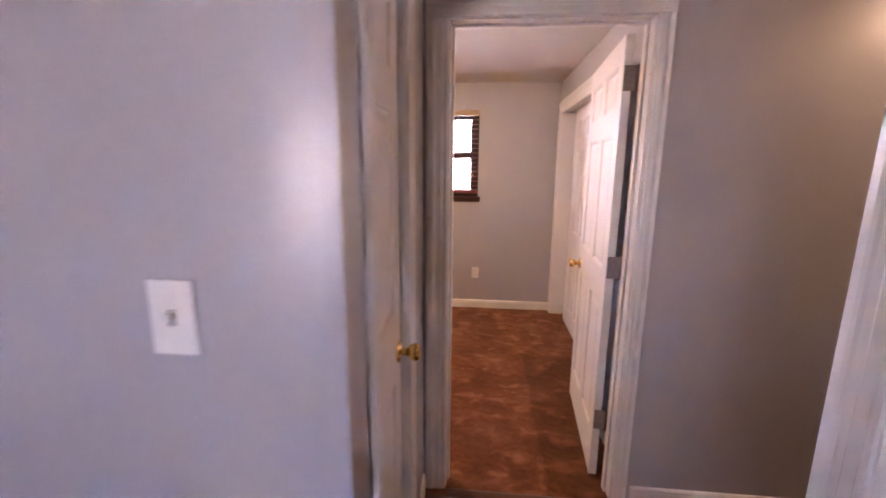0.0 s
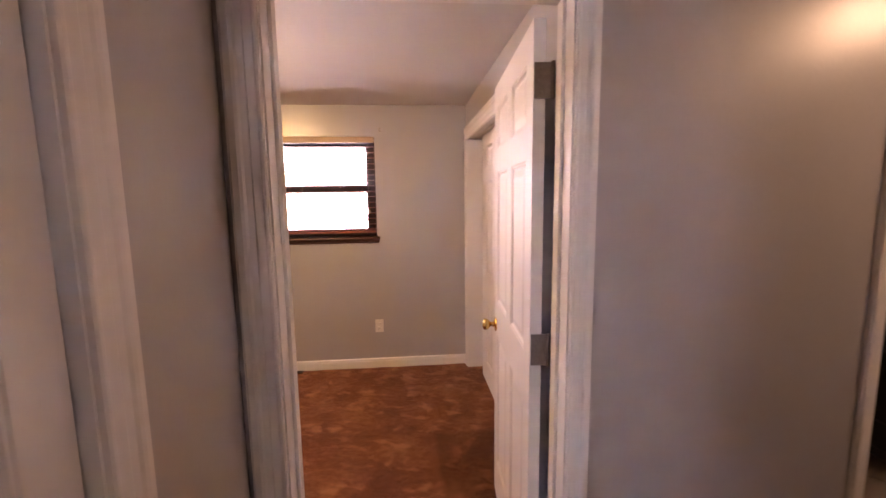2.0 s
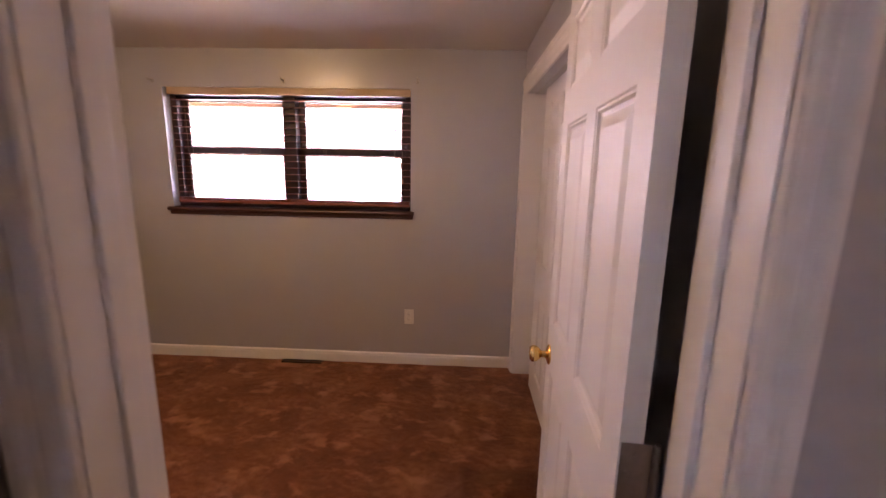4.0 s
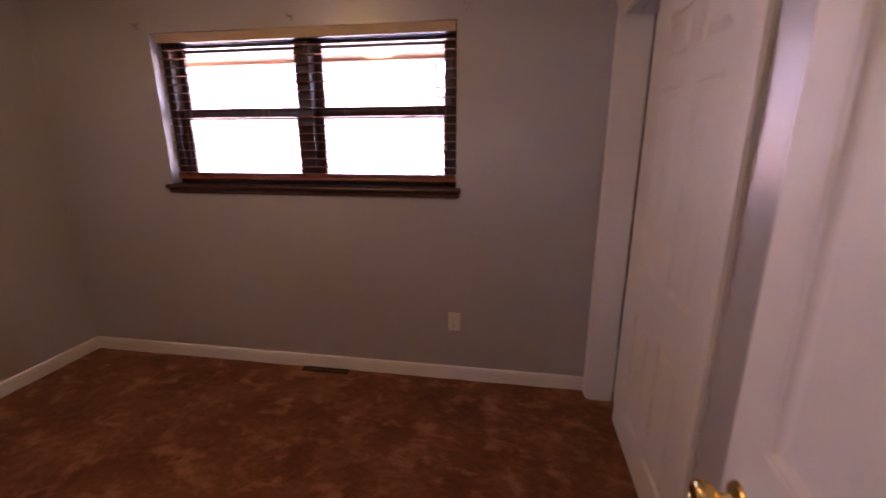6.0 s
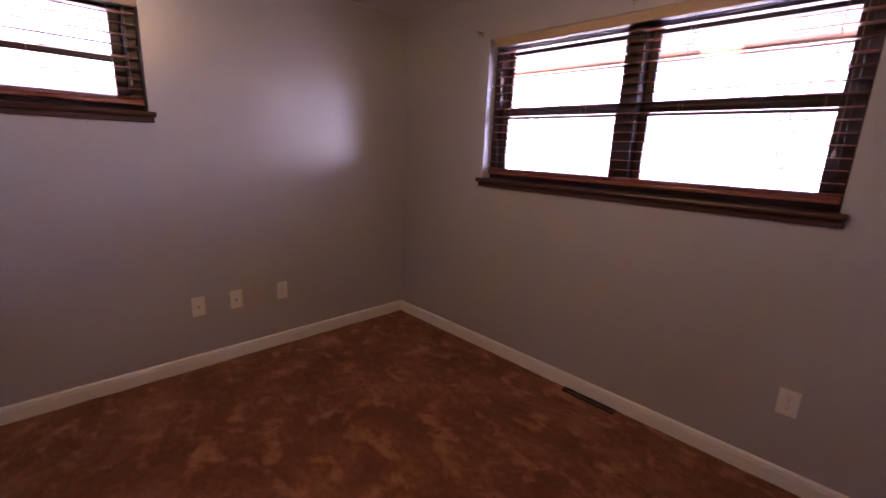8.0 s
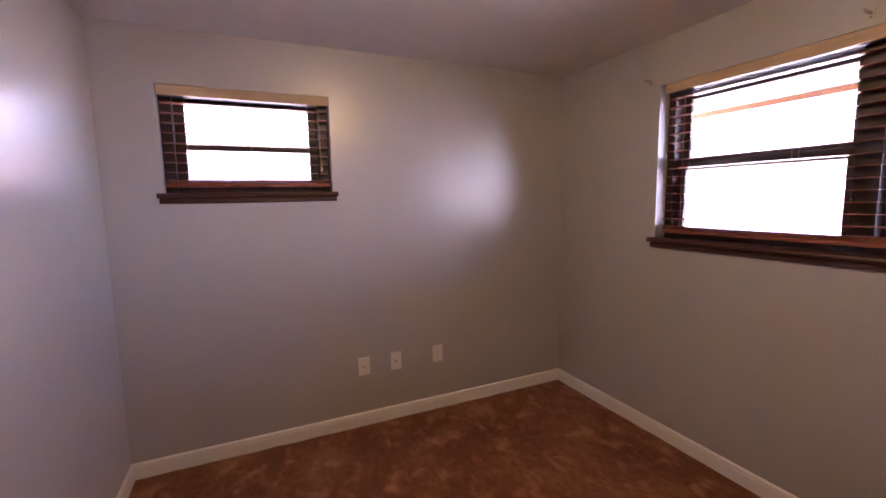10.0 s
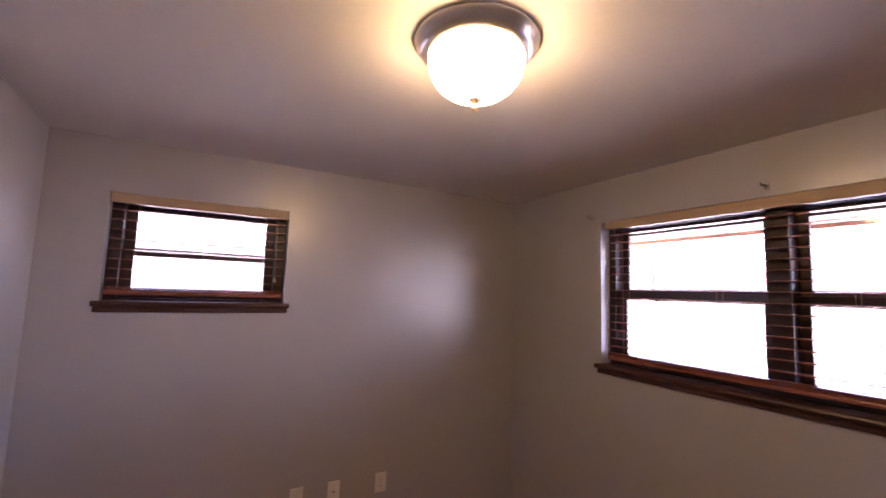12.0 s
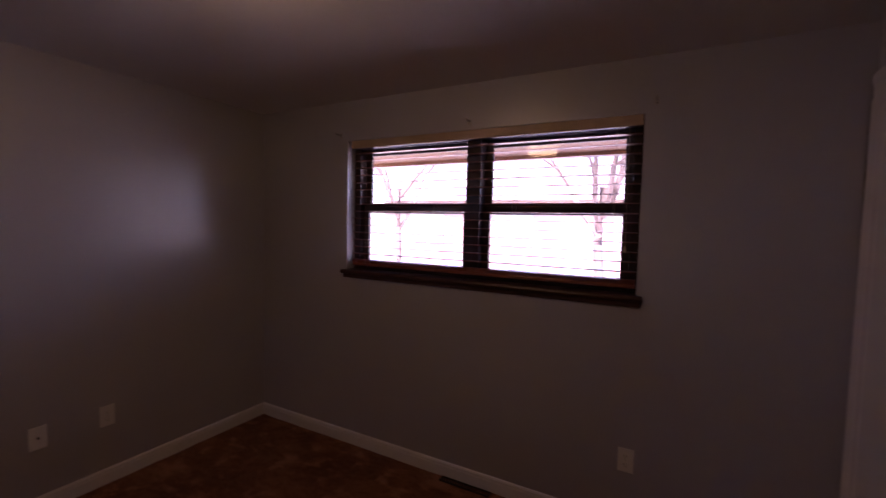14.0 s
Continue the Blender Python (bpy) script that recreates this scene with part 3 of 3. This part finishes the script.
# floor register
reg = thing("floor_register", "dark bronze slotted floor register set in the carpet", "floor vent", m=pose(-0.89, 4.086, 0.004))
bm = bmesh.new()
for s in ((-0.155, -0.022, -0.01, 0.155, -0.017, 0.006), (-0.155, 0.017, -0.01, 0.155, 0.022, 0.006), (-0.155, -0.017, -0.01, -0.148, 0.017, 0.006), (0.148, -0.017, -0.01, 0.155, 0.017, 0.006)):
    box(bm, *s, bevel=0.0015)
part("frame", bm, M_BRONZE, reg)
for k in range(20):
    x = -0.141 + k * 0.0148
    part("slat", block(x - 0.002, -0.017, -0.008, x + 0.002, 0.017, 0.004), M_BRONZE, reg)


# ---- windows and blinds ----
def sash_window(name, m, width, height, lights, rail, depth, mull=0.15, side=0.09, bottom=0.085, top=0.05, label="", meet=0.046):
    """Dark wooden window set back in its opening: local x across, y outwards, z up from the opening's foot. lights: number of double-hung units."""
    ob = group_structure(name, label, "window", m)
    f = depth
    part("window_frame", block(0, f, 0, side * 0.5, f + 0.10, height, bevel=0.003), M_WINWOOD, ob)
    part("window_frame", block(width - side * 0.5, f, 0, width, f + 0.10, height, bevel=0.003), M_WINWOOD, ob)
    part("window_frame", block(side * 0.5, f, height - top, width - side * 0.5, f + 0.10, height, bevel=0.003), M_WINWOOD, ob)
    part("window_frame", block(side * 0.5, f, 0, width - side * 0.5, f + 0.10, bottom * 0.6, bevel=0.003), M_WINWOOD, ob)
    inner = width - side - (lights - 1) * mull * 0.5
    w = inner / lights
    for k in range(lights):
        a = side * 0.5 + k * (w + mull * 0.5)
        b = a + w
        if k:
            part("mullion", block(a - mull * 0.5, f - 0.012, bottom * 0.6, a, f + 0.10, height - top, bevel=0.004), M_WINWOOD, ob)
        st = mull * 0.25 if lights > 1 else side * 0.45
        for z0, z1, y in ((bottom * 0.6, rail + 0.012, f + 0.040), (rail - 0.012, height - top, f + 0.066)):
            low_rail, top_rail = (0.034, meet) if z0 < rail - 0.1 else (meet, 0.034)
            bm = bmesh.new()
            box(bm, a, y, z0, a + st, y + 0.025, z1, bevel=0.003)
            box(bm, b - st, y, z0, b, y + 0.025, z1, bevel=0.003)
            box(bm, a + st, y, z0, b - st, y + 0.025, z0 + low_rail, bevel=0.003)
            box(bm, a + st, y, z1 - top_rail, b - st, y + 0.025, z1, bevel=0.003)
            s = part("sash", bm, M_WINWOOD, ob, "dark stained wooden sash")
            p = part("pane", block(a + st - 0.004, y + 0.010, z0 + 0.022, b - st + 0.004, y + 0.014, z1 - 0.022), M_GLASS, s, "clear glass pane")
            p.visible_shadow = False
    # stained stool and apron
    part("window_sill", extrude([(0, 0), (-0.030, 0), (-0.036, 0.006), (-0.038, 0.013), (-0.034, 0.022), (-0.026, 0.026), (depth + 0.02, 0.026), (depth + 0.02, 0)], (-0.026, 0, -0.004), (0, 1, 0), (0, 0, 1), (1, 0, 0), width + 0.052), M_SILLWOOD, ob, "dark stained sill with a rounded nose")
    part("apron", block(-0.02, -0.016, -0.032, width + 0.02, -0.001, -0.004, bevel=0.004), M_SILLWOOD, ob)
    return ob


def blind(m, width, height, spacing=0.0445, slats=None):
    """Wooden venetian blind let down with its slats level; local x across, y outwards, z up from the sill."""
    ob = thing("venetian_blind", "dark brown wooden venetian blind, slats open", "blind", "window blinds", m)
    part("valance", block(0.004, -0.004, height - 0.052, width - 0.004, 0.008, height - 0.002, bevel=0.003), M_VALANCE, ob, "tan wooden valance board")
    part("head_rail", block(0.008, 0.012, height - 0.050, width - 0.008, 0.055, height - 0.006, bevel=0.002), M_WINWOOD, ob, "dark head rail")
    part("bottom_rail", block(0.008, 0.010, 0.030, width - 0.008, 0.058, 0.048, bevel=0.004), M_SLAT, ob)
    z0, z1 = 0.105, height - 0.085
    n = int((z1 - z0) / spacing) + 1
    me = mesh_of("slat", extrude([(0.0, 0.0), (0.012, 0.0018), (0.025, 0.0024), (0.038, 0.0018), (0.050, 0.0), (0.050, 0.0026), (0.038, 0.0044), (0.025, 0.005), (0.012, 0.0044), (0.0, 0.0026)], (0, 0, 0), (0, 1, 0), (0, 0, 1), (1, 0, 0), width - 0.020), M_SLAT)
    for k in range(n):
        s = new("slat", me)
        s.parent = ob
        s.matrix_basis = pose(0.010, 0.009, z0 + (z1 - z0) * k / (n - 1), random.uniform(-1.5, 1.5), random.uniform(-0.05, 0.05), 0)
    for k in range(4):
        s = new("slat", me)
        s.parent = ob
        s.matrix_basis = pose(0.010, 0.009, 0.0485 + 0.0056 * k, random.uniform(-0.6, 0.6), 0, 0)
    xs = [0.12, width - 0.12] + ([width * 0.36, width * 0.64] if width > 1.2 else [width * 0.5])
    for x in xs:
        for y in (0.0075, 0.0605):
            part("ladder_cord", tube([(x, y, 0.035), (x, y, height - 0.05)], 0.0009, 5), M_CORD, ob)
    part("tilt_cord", tube([(width - 0.06, -0.006, height - 0.06), (width - 0.06, -0.007, height * 0.55), (width - 0.058, -0.007, height * 0.27)], 0.0012, 6), M_CORD, ob)
    part("tassel", lathe([(0, 0), (0.005, 0.001), (0.007, 0.012), (0.003, 0.028), (0, 0.03)], 10, Matrix.Translation((width - 0.058, -0.008, height * 0.27 - 0.028))), M_VALANCE, ob, "", True)
    return ob


sash_window("window_1", pose(WX0, NORTH, WZ0), WX1 - WX0, WZ1 - WZ0, 2, 0.435, 0.075, mull=0.17, side=0.09, label="wide dark-stained wooden double window with four panes")
blind(pose(WX0 + 0.026, NORTH + 0.004, WZ0 + 0.022), WX1 - WX0 - 0.026, WZ1 - WZ0 - 0.022)
sash_window("window_2", pose(WEST, SY0, SZ0, 0, 0, 90), SY1 - SY0, SZ1 - SZ0, 1, 0.275, 0.075, side=0.11, bottom=0.06, top=0.04, meet=0.034, label="small high dark-stained wooden window with two panes")
blind(pose(WEST - 0.004, SY0, SZ0 + 0.022, 0, 0, 90), SY1 - SY0, SZ1 - SZ0 - 0.022)
for name, m, w, h in (("window_3", pose(2.8, N2, 1.5, 0, 0, 180), 0.6, 0.3), ("window_4", pose(-0.75, -1.82, 1.15), 0.65, 0.55)):
    ob = group_structure(name, "plain white framed window", "window", m)
    for s in ((0, 0.03, 0, 0.04, 0.08, h), (w - 0.04, 0.03, 0, w, 0.08, h), (0.04, 0.03, 0, w - 0.04, 0.08, 0.04), (0.04, 0.03, h - 0.04, w - 0.04, 0.08, h)):
        part("window_frame", block(*s), M_TRIM, ob)
    part("pane", block(0.035, 0.05, 0.035, w - 0.035, 0.054, h - 0.035), M_GLASS, ob).visible_shadow = False

# curtain rod brackets above the wide window
for x, z in ((-1.886, 2.072), (-0.942, 2.078), (-0.003, 2.086)):
    ob = thing("curtain_bracket", "small painted metal curtain rod bracket on the wall", "bracket", "curtain brackets", pose(x, NORTH, z))
    part("plate", block(-0.012, -0.004, -0.019, 0.012, 0, 0.019, bevel=0.001), M_NICKEL, ob)
    part("arm", tube([(0, -0.002, 0.004), (0, -0.030, 0.004), (0, -0.046, 0.0), (0, -0.052, 0.014)], 0.005, 8), M_NICKEL, ob)
    part("screw", lathe([(0, 0.006), (0.003, 0.005), (0.0035, 0.003)], 8, Matrix.Translation((0, 0, -0.010)) @ Matrix.Rotation(radians(90), 4, "X")), M_BRONZE, ob)


# ---- ceiling lamps ----
def ceiling_lamp(m, glow):
    ob = thing("ceiling_light", "lit flush ceiling light with frosted bowl and nickel ring", "ceiling light", "flush ceiling lights", m)
    part("ring", lathe([(0, 0), (0.174, 0), (0.178, -0.006), (0.176, -0.014), (0.168, -0.022), (0.164, -0.030), (0.156, -0.038), (0.146, -0.044), (0.138, -0.046), (0.136, -0.040), (0.136, -0.004)], 56), M_NICKEL, ob, "brushed nickel ring", True)
    bowl = [(0.137, -0.042), (0.1375, -0.058), (0.135, -0.082), (0.126, -0.107), (0.109, -0.131), (0.084, -0.151), (0.052, -0.164), (0.018, -0.169), (0, -0.169)]
    part("bowl", lathe(bowl, 56), glow, ob, "glowing frosted glass bowl", True)
    part("finial", lathe([(0, -0.168), (0.017, -0.168), (0.018, -0.172), (0.010, -0.179), (0.006, -0.185), (0.009, -0.191), (0.0095, -0.197), (0.006, -0.204), (0, -0.207)], 20), M_FINIAL, ob, "satin gold finial", True)
    return ob


lamp = ceiling_lamp(pose(-1.02, 2.665, CEIL), M_BOWL)
ceiling_lamp(pose(2.0, 0.98, CEIL), M_BOWL_DIM)

# ---- bathroom beyond the hall ----
van = thing("bathroom_vanity", "dark espresso bow-front vanity cabinet against the wall", "vanity", m=pose(3.2, 2.36, 0))
def bow(depth, bulge, half, z0, z1, n=14, inset=0.0):
    bm = bmesh.new()
    pts = [(0, -half + inset), (0, half - inset)] + [(-depth - bulge * (1 - (y / half) ** 2) + inset, y) for y in (half - inset - (2 * half - 2 * inset) * k / n for k in range(n + 1))]
    a = [bm.verts.new((x, y, z0)) for x, y in pts]
    b = [bm.verts.new((x, y, z1)) for x, y in pts]
    k = len(pts)
    for i in range(k):
        bm.faces.new((a[i], a[(i + 1) % k], b[(i + 1) % k], b[i]))
    bm.faces.new(a)
    bm.faces.new(b)
    bmesh.ops.recalc_face_normals(bm, faces=bm.faces)
    return bm
part("body", bow(0.36, 0.10, 0.37, 0.12, 0.80), M_VANITY, van)
part("plinth", bow(0.36, 0.11, 0.38, 0.09, 0.14), M_VANITY, van)
part("moulding", bow(0.37, 0.11, 0.385, 0.27, 0.29), M_VANITY, van)
part("moulding", bow(0.37, 0.11, 0.385, 0.66, 0.68), M_VANITY, van)
for x in (-0.05, -0.36):
    for y in (-0.33, 0.33):
        part("foot", lathe([(0, 0), (0.02, 0), (0.03, 0.05), (0.035, 0.09), (0, 0.09)], 12, Matrix.Translation((x, y, 0))), M_VANITY, van, "", True)
for y in (-0.10, 0.10):
    part("drawer_knob", lathe([(0, 0), (0.005, 0), (0.006, 0.012), (0.013, 0.02), (0.011, 0.027), (0, 0.029)], 12, Matrix.Translation((-0.462, y, 0.5)) @ Matrix.Rotation(radians(-90), 4, "Y")), M_BRONZE, van, "", True)
part("countertop", bow(0.385, 0.11, 0.40, 0.80, 0.83), M_TOP, van, "dark stone countertop")
sink = tagged(new("vessel_sink", mesh_of("vessel_sink", lathe([(0, 0), (0.09, 0), (0.10, 0.01), (0.15, 0.045), (0.19, 0.09), (0.205, 0.125), (0.208, 0.13), (0.203, 0.132), (0.196, 0.126), (0.18, 0.09), (0.14, 0.05), (0.08, 0.022), (0, 0.018)], 40), M_CERAMIC, True)), "glossy off-white ceramic vessel sink on the vanity", "sink")
sink.matrix_basis = pose(2.965, 2.36, 0.832)
tap = thing("faucet", "dark metal faucet beside the vessel sink", "faucet", m=pose(3.15, 2.20, 0.83))
part("spout", tube([(0, 0, 0), (0, 0, 0.17), (-0.02, 0.02, 0.20), (-0.08, 0.06, 0.205), (-0.10, 0.075, 0.185)], 0.011, 12), M_BRONZE, tap, "", True)
part("lever", tube([(0, 0, 0.17), (0.0, -0.05, 0.20)], 0.006, 8), M_BRONZE, tap)
sp = group_structure("backsplash", "pale tiled backsplash behind the sink", "backsplash")
for j in range(2):
    for k in range(4):
        part("tile", block(3.190, 1.80 + k * 0.303, 0.835 + j * 0.248, 3.2, 2.10 + k * 0.303, 1.08 + j * 0.248, bevel=0.002), M_WTILE, sp)
mir = thing("wall_mirror", "rectangular wall mirror in a dark wooden frame", "mirror", m=pose(3.2, 2.72, 1.36, 0, 0, -90))
MW, MH = 0.72, 0.66
for s in ((0, -0.03, 0, MW, 0, 0.06), (0, -0.03, MH - 0.06, MW, 0, MH), (0, -0.03, 0.06, 0.06, 0, MH - 0.06), (MW - 0.06, -0.03, 0.06, MW, 0, MH - 0.06)):
    part("frame", block(*s, bevel=0.006), M_VANITY, mir, "dark wooden frame")
part("glass", block(0.055, -0.012, 0.055, MW - 0.055, -0.006, MH - 0.055), M_MIRROR, mir, "silvered mirror glass")
vl = thing("vanity_light", "black wall light with bell-shaped glass shades, unlit", "wall light", m=pose(3.2, 2.36, 2.10, 0, 0, -90))
part("bar", tube([(-0.42, -0.055, 0), (0.42, -0.055, 0)], 0.012, 12), M_BRONZE, vl, "", True)
part("mount", lathe([(0, 0), (0.06, 0), (0.055, 0.02), (0.02, 0.055), (0, 0.06)], 24, Matrix.Rotation(radians(90), 4, "X")), M_BRONZE, vl, "", True)
for x in (-0.42, 0, 0.42):
    part("arm", tube([(x, -0.055, 0), (x, -0.075, 0.05), (x, -0.115, 0.065), (x, -0.145, 0.03), (x, -0.145, -0.03)], 0.007, 8), M_BRONZE, vl, "", True)
    part("shade", lathe([(0.02, 0), (0.03, -0.02), (0.04, -0.06), (0.065, -0.115), (0.062, -0.115), (0.037, -0.06), (0.027, -0.02), (0.018, -0.002)], 24, Matrix.Translation((x, -0.145, -0.03))), M_FROST, vl, "frosted bell glass shade", True)
ring = thing("towel_ring", "dark metal towel bar on the tiled wall", "towel bar", m=pose(3.2, 2.86, 1.24, 0, 0, -90))
part("post", lathe([(0, 0), (0.022, 0), (0.02, 0.006), (0.009, 0.012), (0.009, 0.06), (0.013, 0.064), (0, 0.07)], 16, Matrix.Rotation(radians(90), 4, "X")), M_BRONZE, ring, "", True)
part("bar", tube([(0, -0.055, 0), (-0.22, -0.055, 0)], 0.008, 10), M_BRONZE, ring, "", True)

# ---- outside ----
# unseen board, added so direct sun stays out of window_4
structure("awning", block(-2.0, -3.6, 2.15, 0.9, -1.83, 2.22), M_SIDING, "unseen board added to keep sun out of the rear window", "awning")
structure("ground", block(-60, -60, -0.55, 60, 60, -0.45), M_LAWN, "pale dry winter lawn", "lawn")
structure("patio", block(-2.6, N2 + 0.02, -0.45, 3.4, 9.5, -0.33, bevel=0.01), M_CONCRETE, "weathered concrete patio slab", "patio")
cover = group_structure("patio_cover", "orange-brown boarded patio cover under the eaves", "patio cover")
for k in range(15):
    y = N2 + 0.02 + k * 0.088
    part("board", block(-2.9, y, 2.13, 3.4, y + 0.084, 2.147), M_SOFFIT, cover)
part("fascia", block(-2.9, N2 + 0.02 + 15 * 0.088, 2.09, 3.4, N2 + 0.06 + 15 * 0.088, 2.38), M_SOFFIT, cover)
part("roof", block(-2.95, N2 + 0.0, 2.38, 3.45, 5.72, 2.44), M_SHINGLE, cover)
for k in range(8):
    part("soffit_board", block(-2.84 - (k + 1) * 0.088, 1.0, 2.235, -2.84 - k * 0.088 - 0.004, 4.2, 2.25), M_SOFFIT, cover)


def house(m, w, d, h, label):
    """A far house: brick walls, gable roof, windows with frames and panes, a door."""
    ob = thing("house", label, "house", "houses across the yard", m)
    part("wall", block(0, 0, -0.45, w, d, h), M_BRICK, ob, "pale brick walls")
    bm = bmesh.new()
    a = [bm.verts.new(v) for v in ((-0.4, -0.5, h - 0.05), (w + 0.4, -0.5, h - 0.05), (w + 0.4, d / 2, h + 1.7), (-0.4, d / 2, h + 1.7), (-0.4, d + 0.5, h - 0.05), (w + 0.4, d + 0.5, h - 0.05))]
    for f in ((0, 1, 2, 3), (3, 2, 5, 4), (0, 3, 4), (1, 5, 2), (0, 4, 5, 1)):
        bm.faces.new([a[i] for i in f])
    bmesh.ops.recalc_face_normals(bm, faces=bm.faces)
    part("roof", bm, M_SHINGLE, ob, "grey shingle roof")
    for x in (w * 0.12, w * 0.40, w * 0.72):
        f = part("window", block(x, -0.06, 0.7, x + 1.4, 0.0, 1.9, bevel=0.01), M_SIDING, ob)
        for i in range(2):
            part("pane", block(x + 0.08 + i * 0.64, -0.07, 0.78, x + 0.68 + i * 0.64, -0.061, 1.82), M_CURTAIN, f)
    part("door", block(w * 0.60, -0.05, -0.4, w * 0.60 + 0.9, 0, 1.7, bevel=0.01), M_SIDING, ob)
    return ob


house(pose(-11, 17, 0), 13, 8, 2.5, "low pale brick house with shingle roof across the yard")
# added house, set near to block low western sky from the small window
house(pose(-10, -4, 0, 0, 0, 92), 12, 8, 2.5, "low pale brick house added in the side yard to block bright sky")


def bare_tree(m, height, seed):
    ob = thing("tree", "bare winter tree with pale forked limbs", "tree", "bare trees in the yard", m)
    rng = random.Random(seed)
    part("trunk", tube([(0, 0, -0.5), (0.03, 0, 0.4), (-0.04, 0.03, height * 0.22), (0.02, 0, height * 0.4)], 0.10, 12, taper=0.07), M_BARK, ob, "", True)
    bm = bmesh.new()
    def limb(p, d, length, r, level):
        pts = [p]
        for k in range(4):
            d = (d + Vector((rng.uniform(-0.25, 0.25), rng.uniform(-0.25, 0.25), rng.uniform(-0.05, 0.2)))).normalized()
            pts.append(pts[-1] + d * length / 4)
        tube(pts, r, 6 if level < 2 else 4, bm, taper=r * 0.45)
        if level < 4:
            for k in range(3):
                q = pts[rng.choice((2, 3, 4))]
                limb(q, (d + Vector((rng.uniform(-0.9, 0.9), rng.uniform(-0.9, 0.9), rng.uniform(-0.1, 0.7)))).normalized(), length * rng.uniform(0.55, 0.75), r * 0.5, level + 1)
    for k in range(5):
        a = k * 1.26 + rng.uniform(-0.3, 0.3)
        limb(Vector((0.0, 0.0, height * rng.uniform(0.2, 0.4))), Vector((math.cos(a) * 0.7, math.sin(a) * 0.7, 1)).normalized(), height * 0.32, 0.065, 1)
    part("limbs", bm, M_BARK, ob)
    return ob


bare_tree(pose(-1.0, 9.6, 0), 5.5, 3)
bare_tree(pose(-7.5, 13.0, 0), 6.5, 5)
bare_tree(pose(-8.5, 4.0, 0), 6.0, 8)

# ---- floor pieces ----
hall_floor = group_structure("hall_floor", "dark reddish-brown wooden plank hall floor", "floor")
part("bed", block(-2.3, -1.7, -0.02, 2.75, HALL_END - 0.055, -0.004), M_GAP, hall_floor)
rng = random.Random(4)
y = 1.452
while y > -1.68:
    x = -2.29
    y1 = max(y - 0.082, -1.69)
    while x < 2.74:
        x2 = min(x + rng.uniform(1.0, 2.2), 2.74)
        part("plank", block(x, y1 + 0.001, -0.004, x2 - 0.002, y - 0.001, 0.003), M_PLANK, hall_floor)
        x = x2
    y -= 0.083
bath_floor = group_structure("bathroom_floor", "beige ceramic bathroom floor tiles laid diagonally", "floor")
part("bed", block(1.54, HALL_END - 0.05, -0.02, 3.2, NORTH, -0.003), M_GROUT, bath_floor)
tile_mesh = mesh_of("tile", block(-0.15, -0.15, -0.006, 0.15, 0.15, 0.002, bevel=0.002), M_TILE)
for i in range(-9, 10):
    for j in range(-9, 10):
        cx, cy = 2.4 + (i - j) * 0.2155, 2.8 + (i + j) * 0.2155
        if 1.72 < cx < 3.03 and 1.62 < cy < 3.95:
            t = new("tile", tile_mesh)
            t.parent = bath_floor
            t.matrix_basis = pose(cx, cy, 0, 0, 0, 45)
surround = group_structure("tile_surround", "large pale ceramic wall tiles in the bathroom", "wall tiles")
wall_tile = mesh_of("tile", block(0, -0.149, -0.149, 0.010, 0.149, 0.149, bevel=0.002), M_WTILE)
for i in range(8):
    for j in range(7):
        t = new("tile", wall_tile)
        t.parent = surround
        t.matrix_basis = pose(1.54, 1.80 + i * 0.303, 0.16 + j * 0.303)
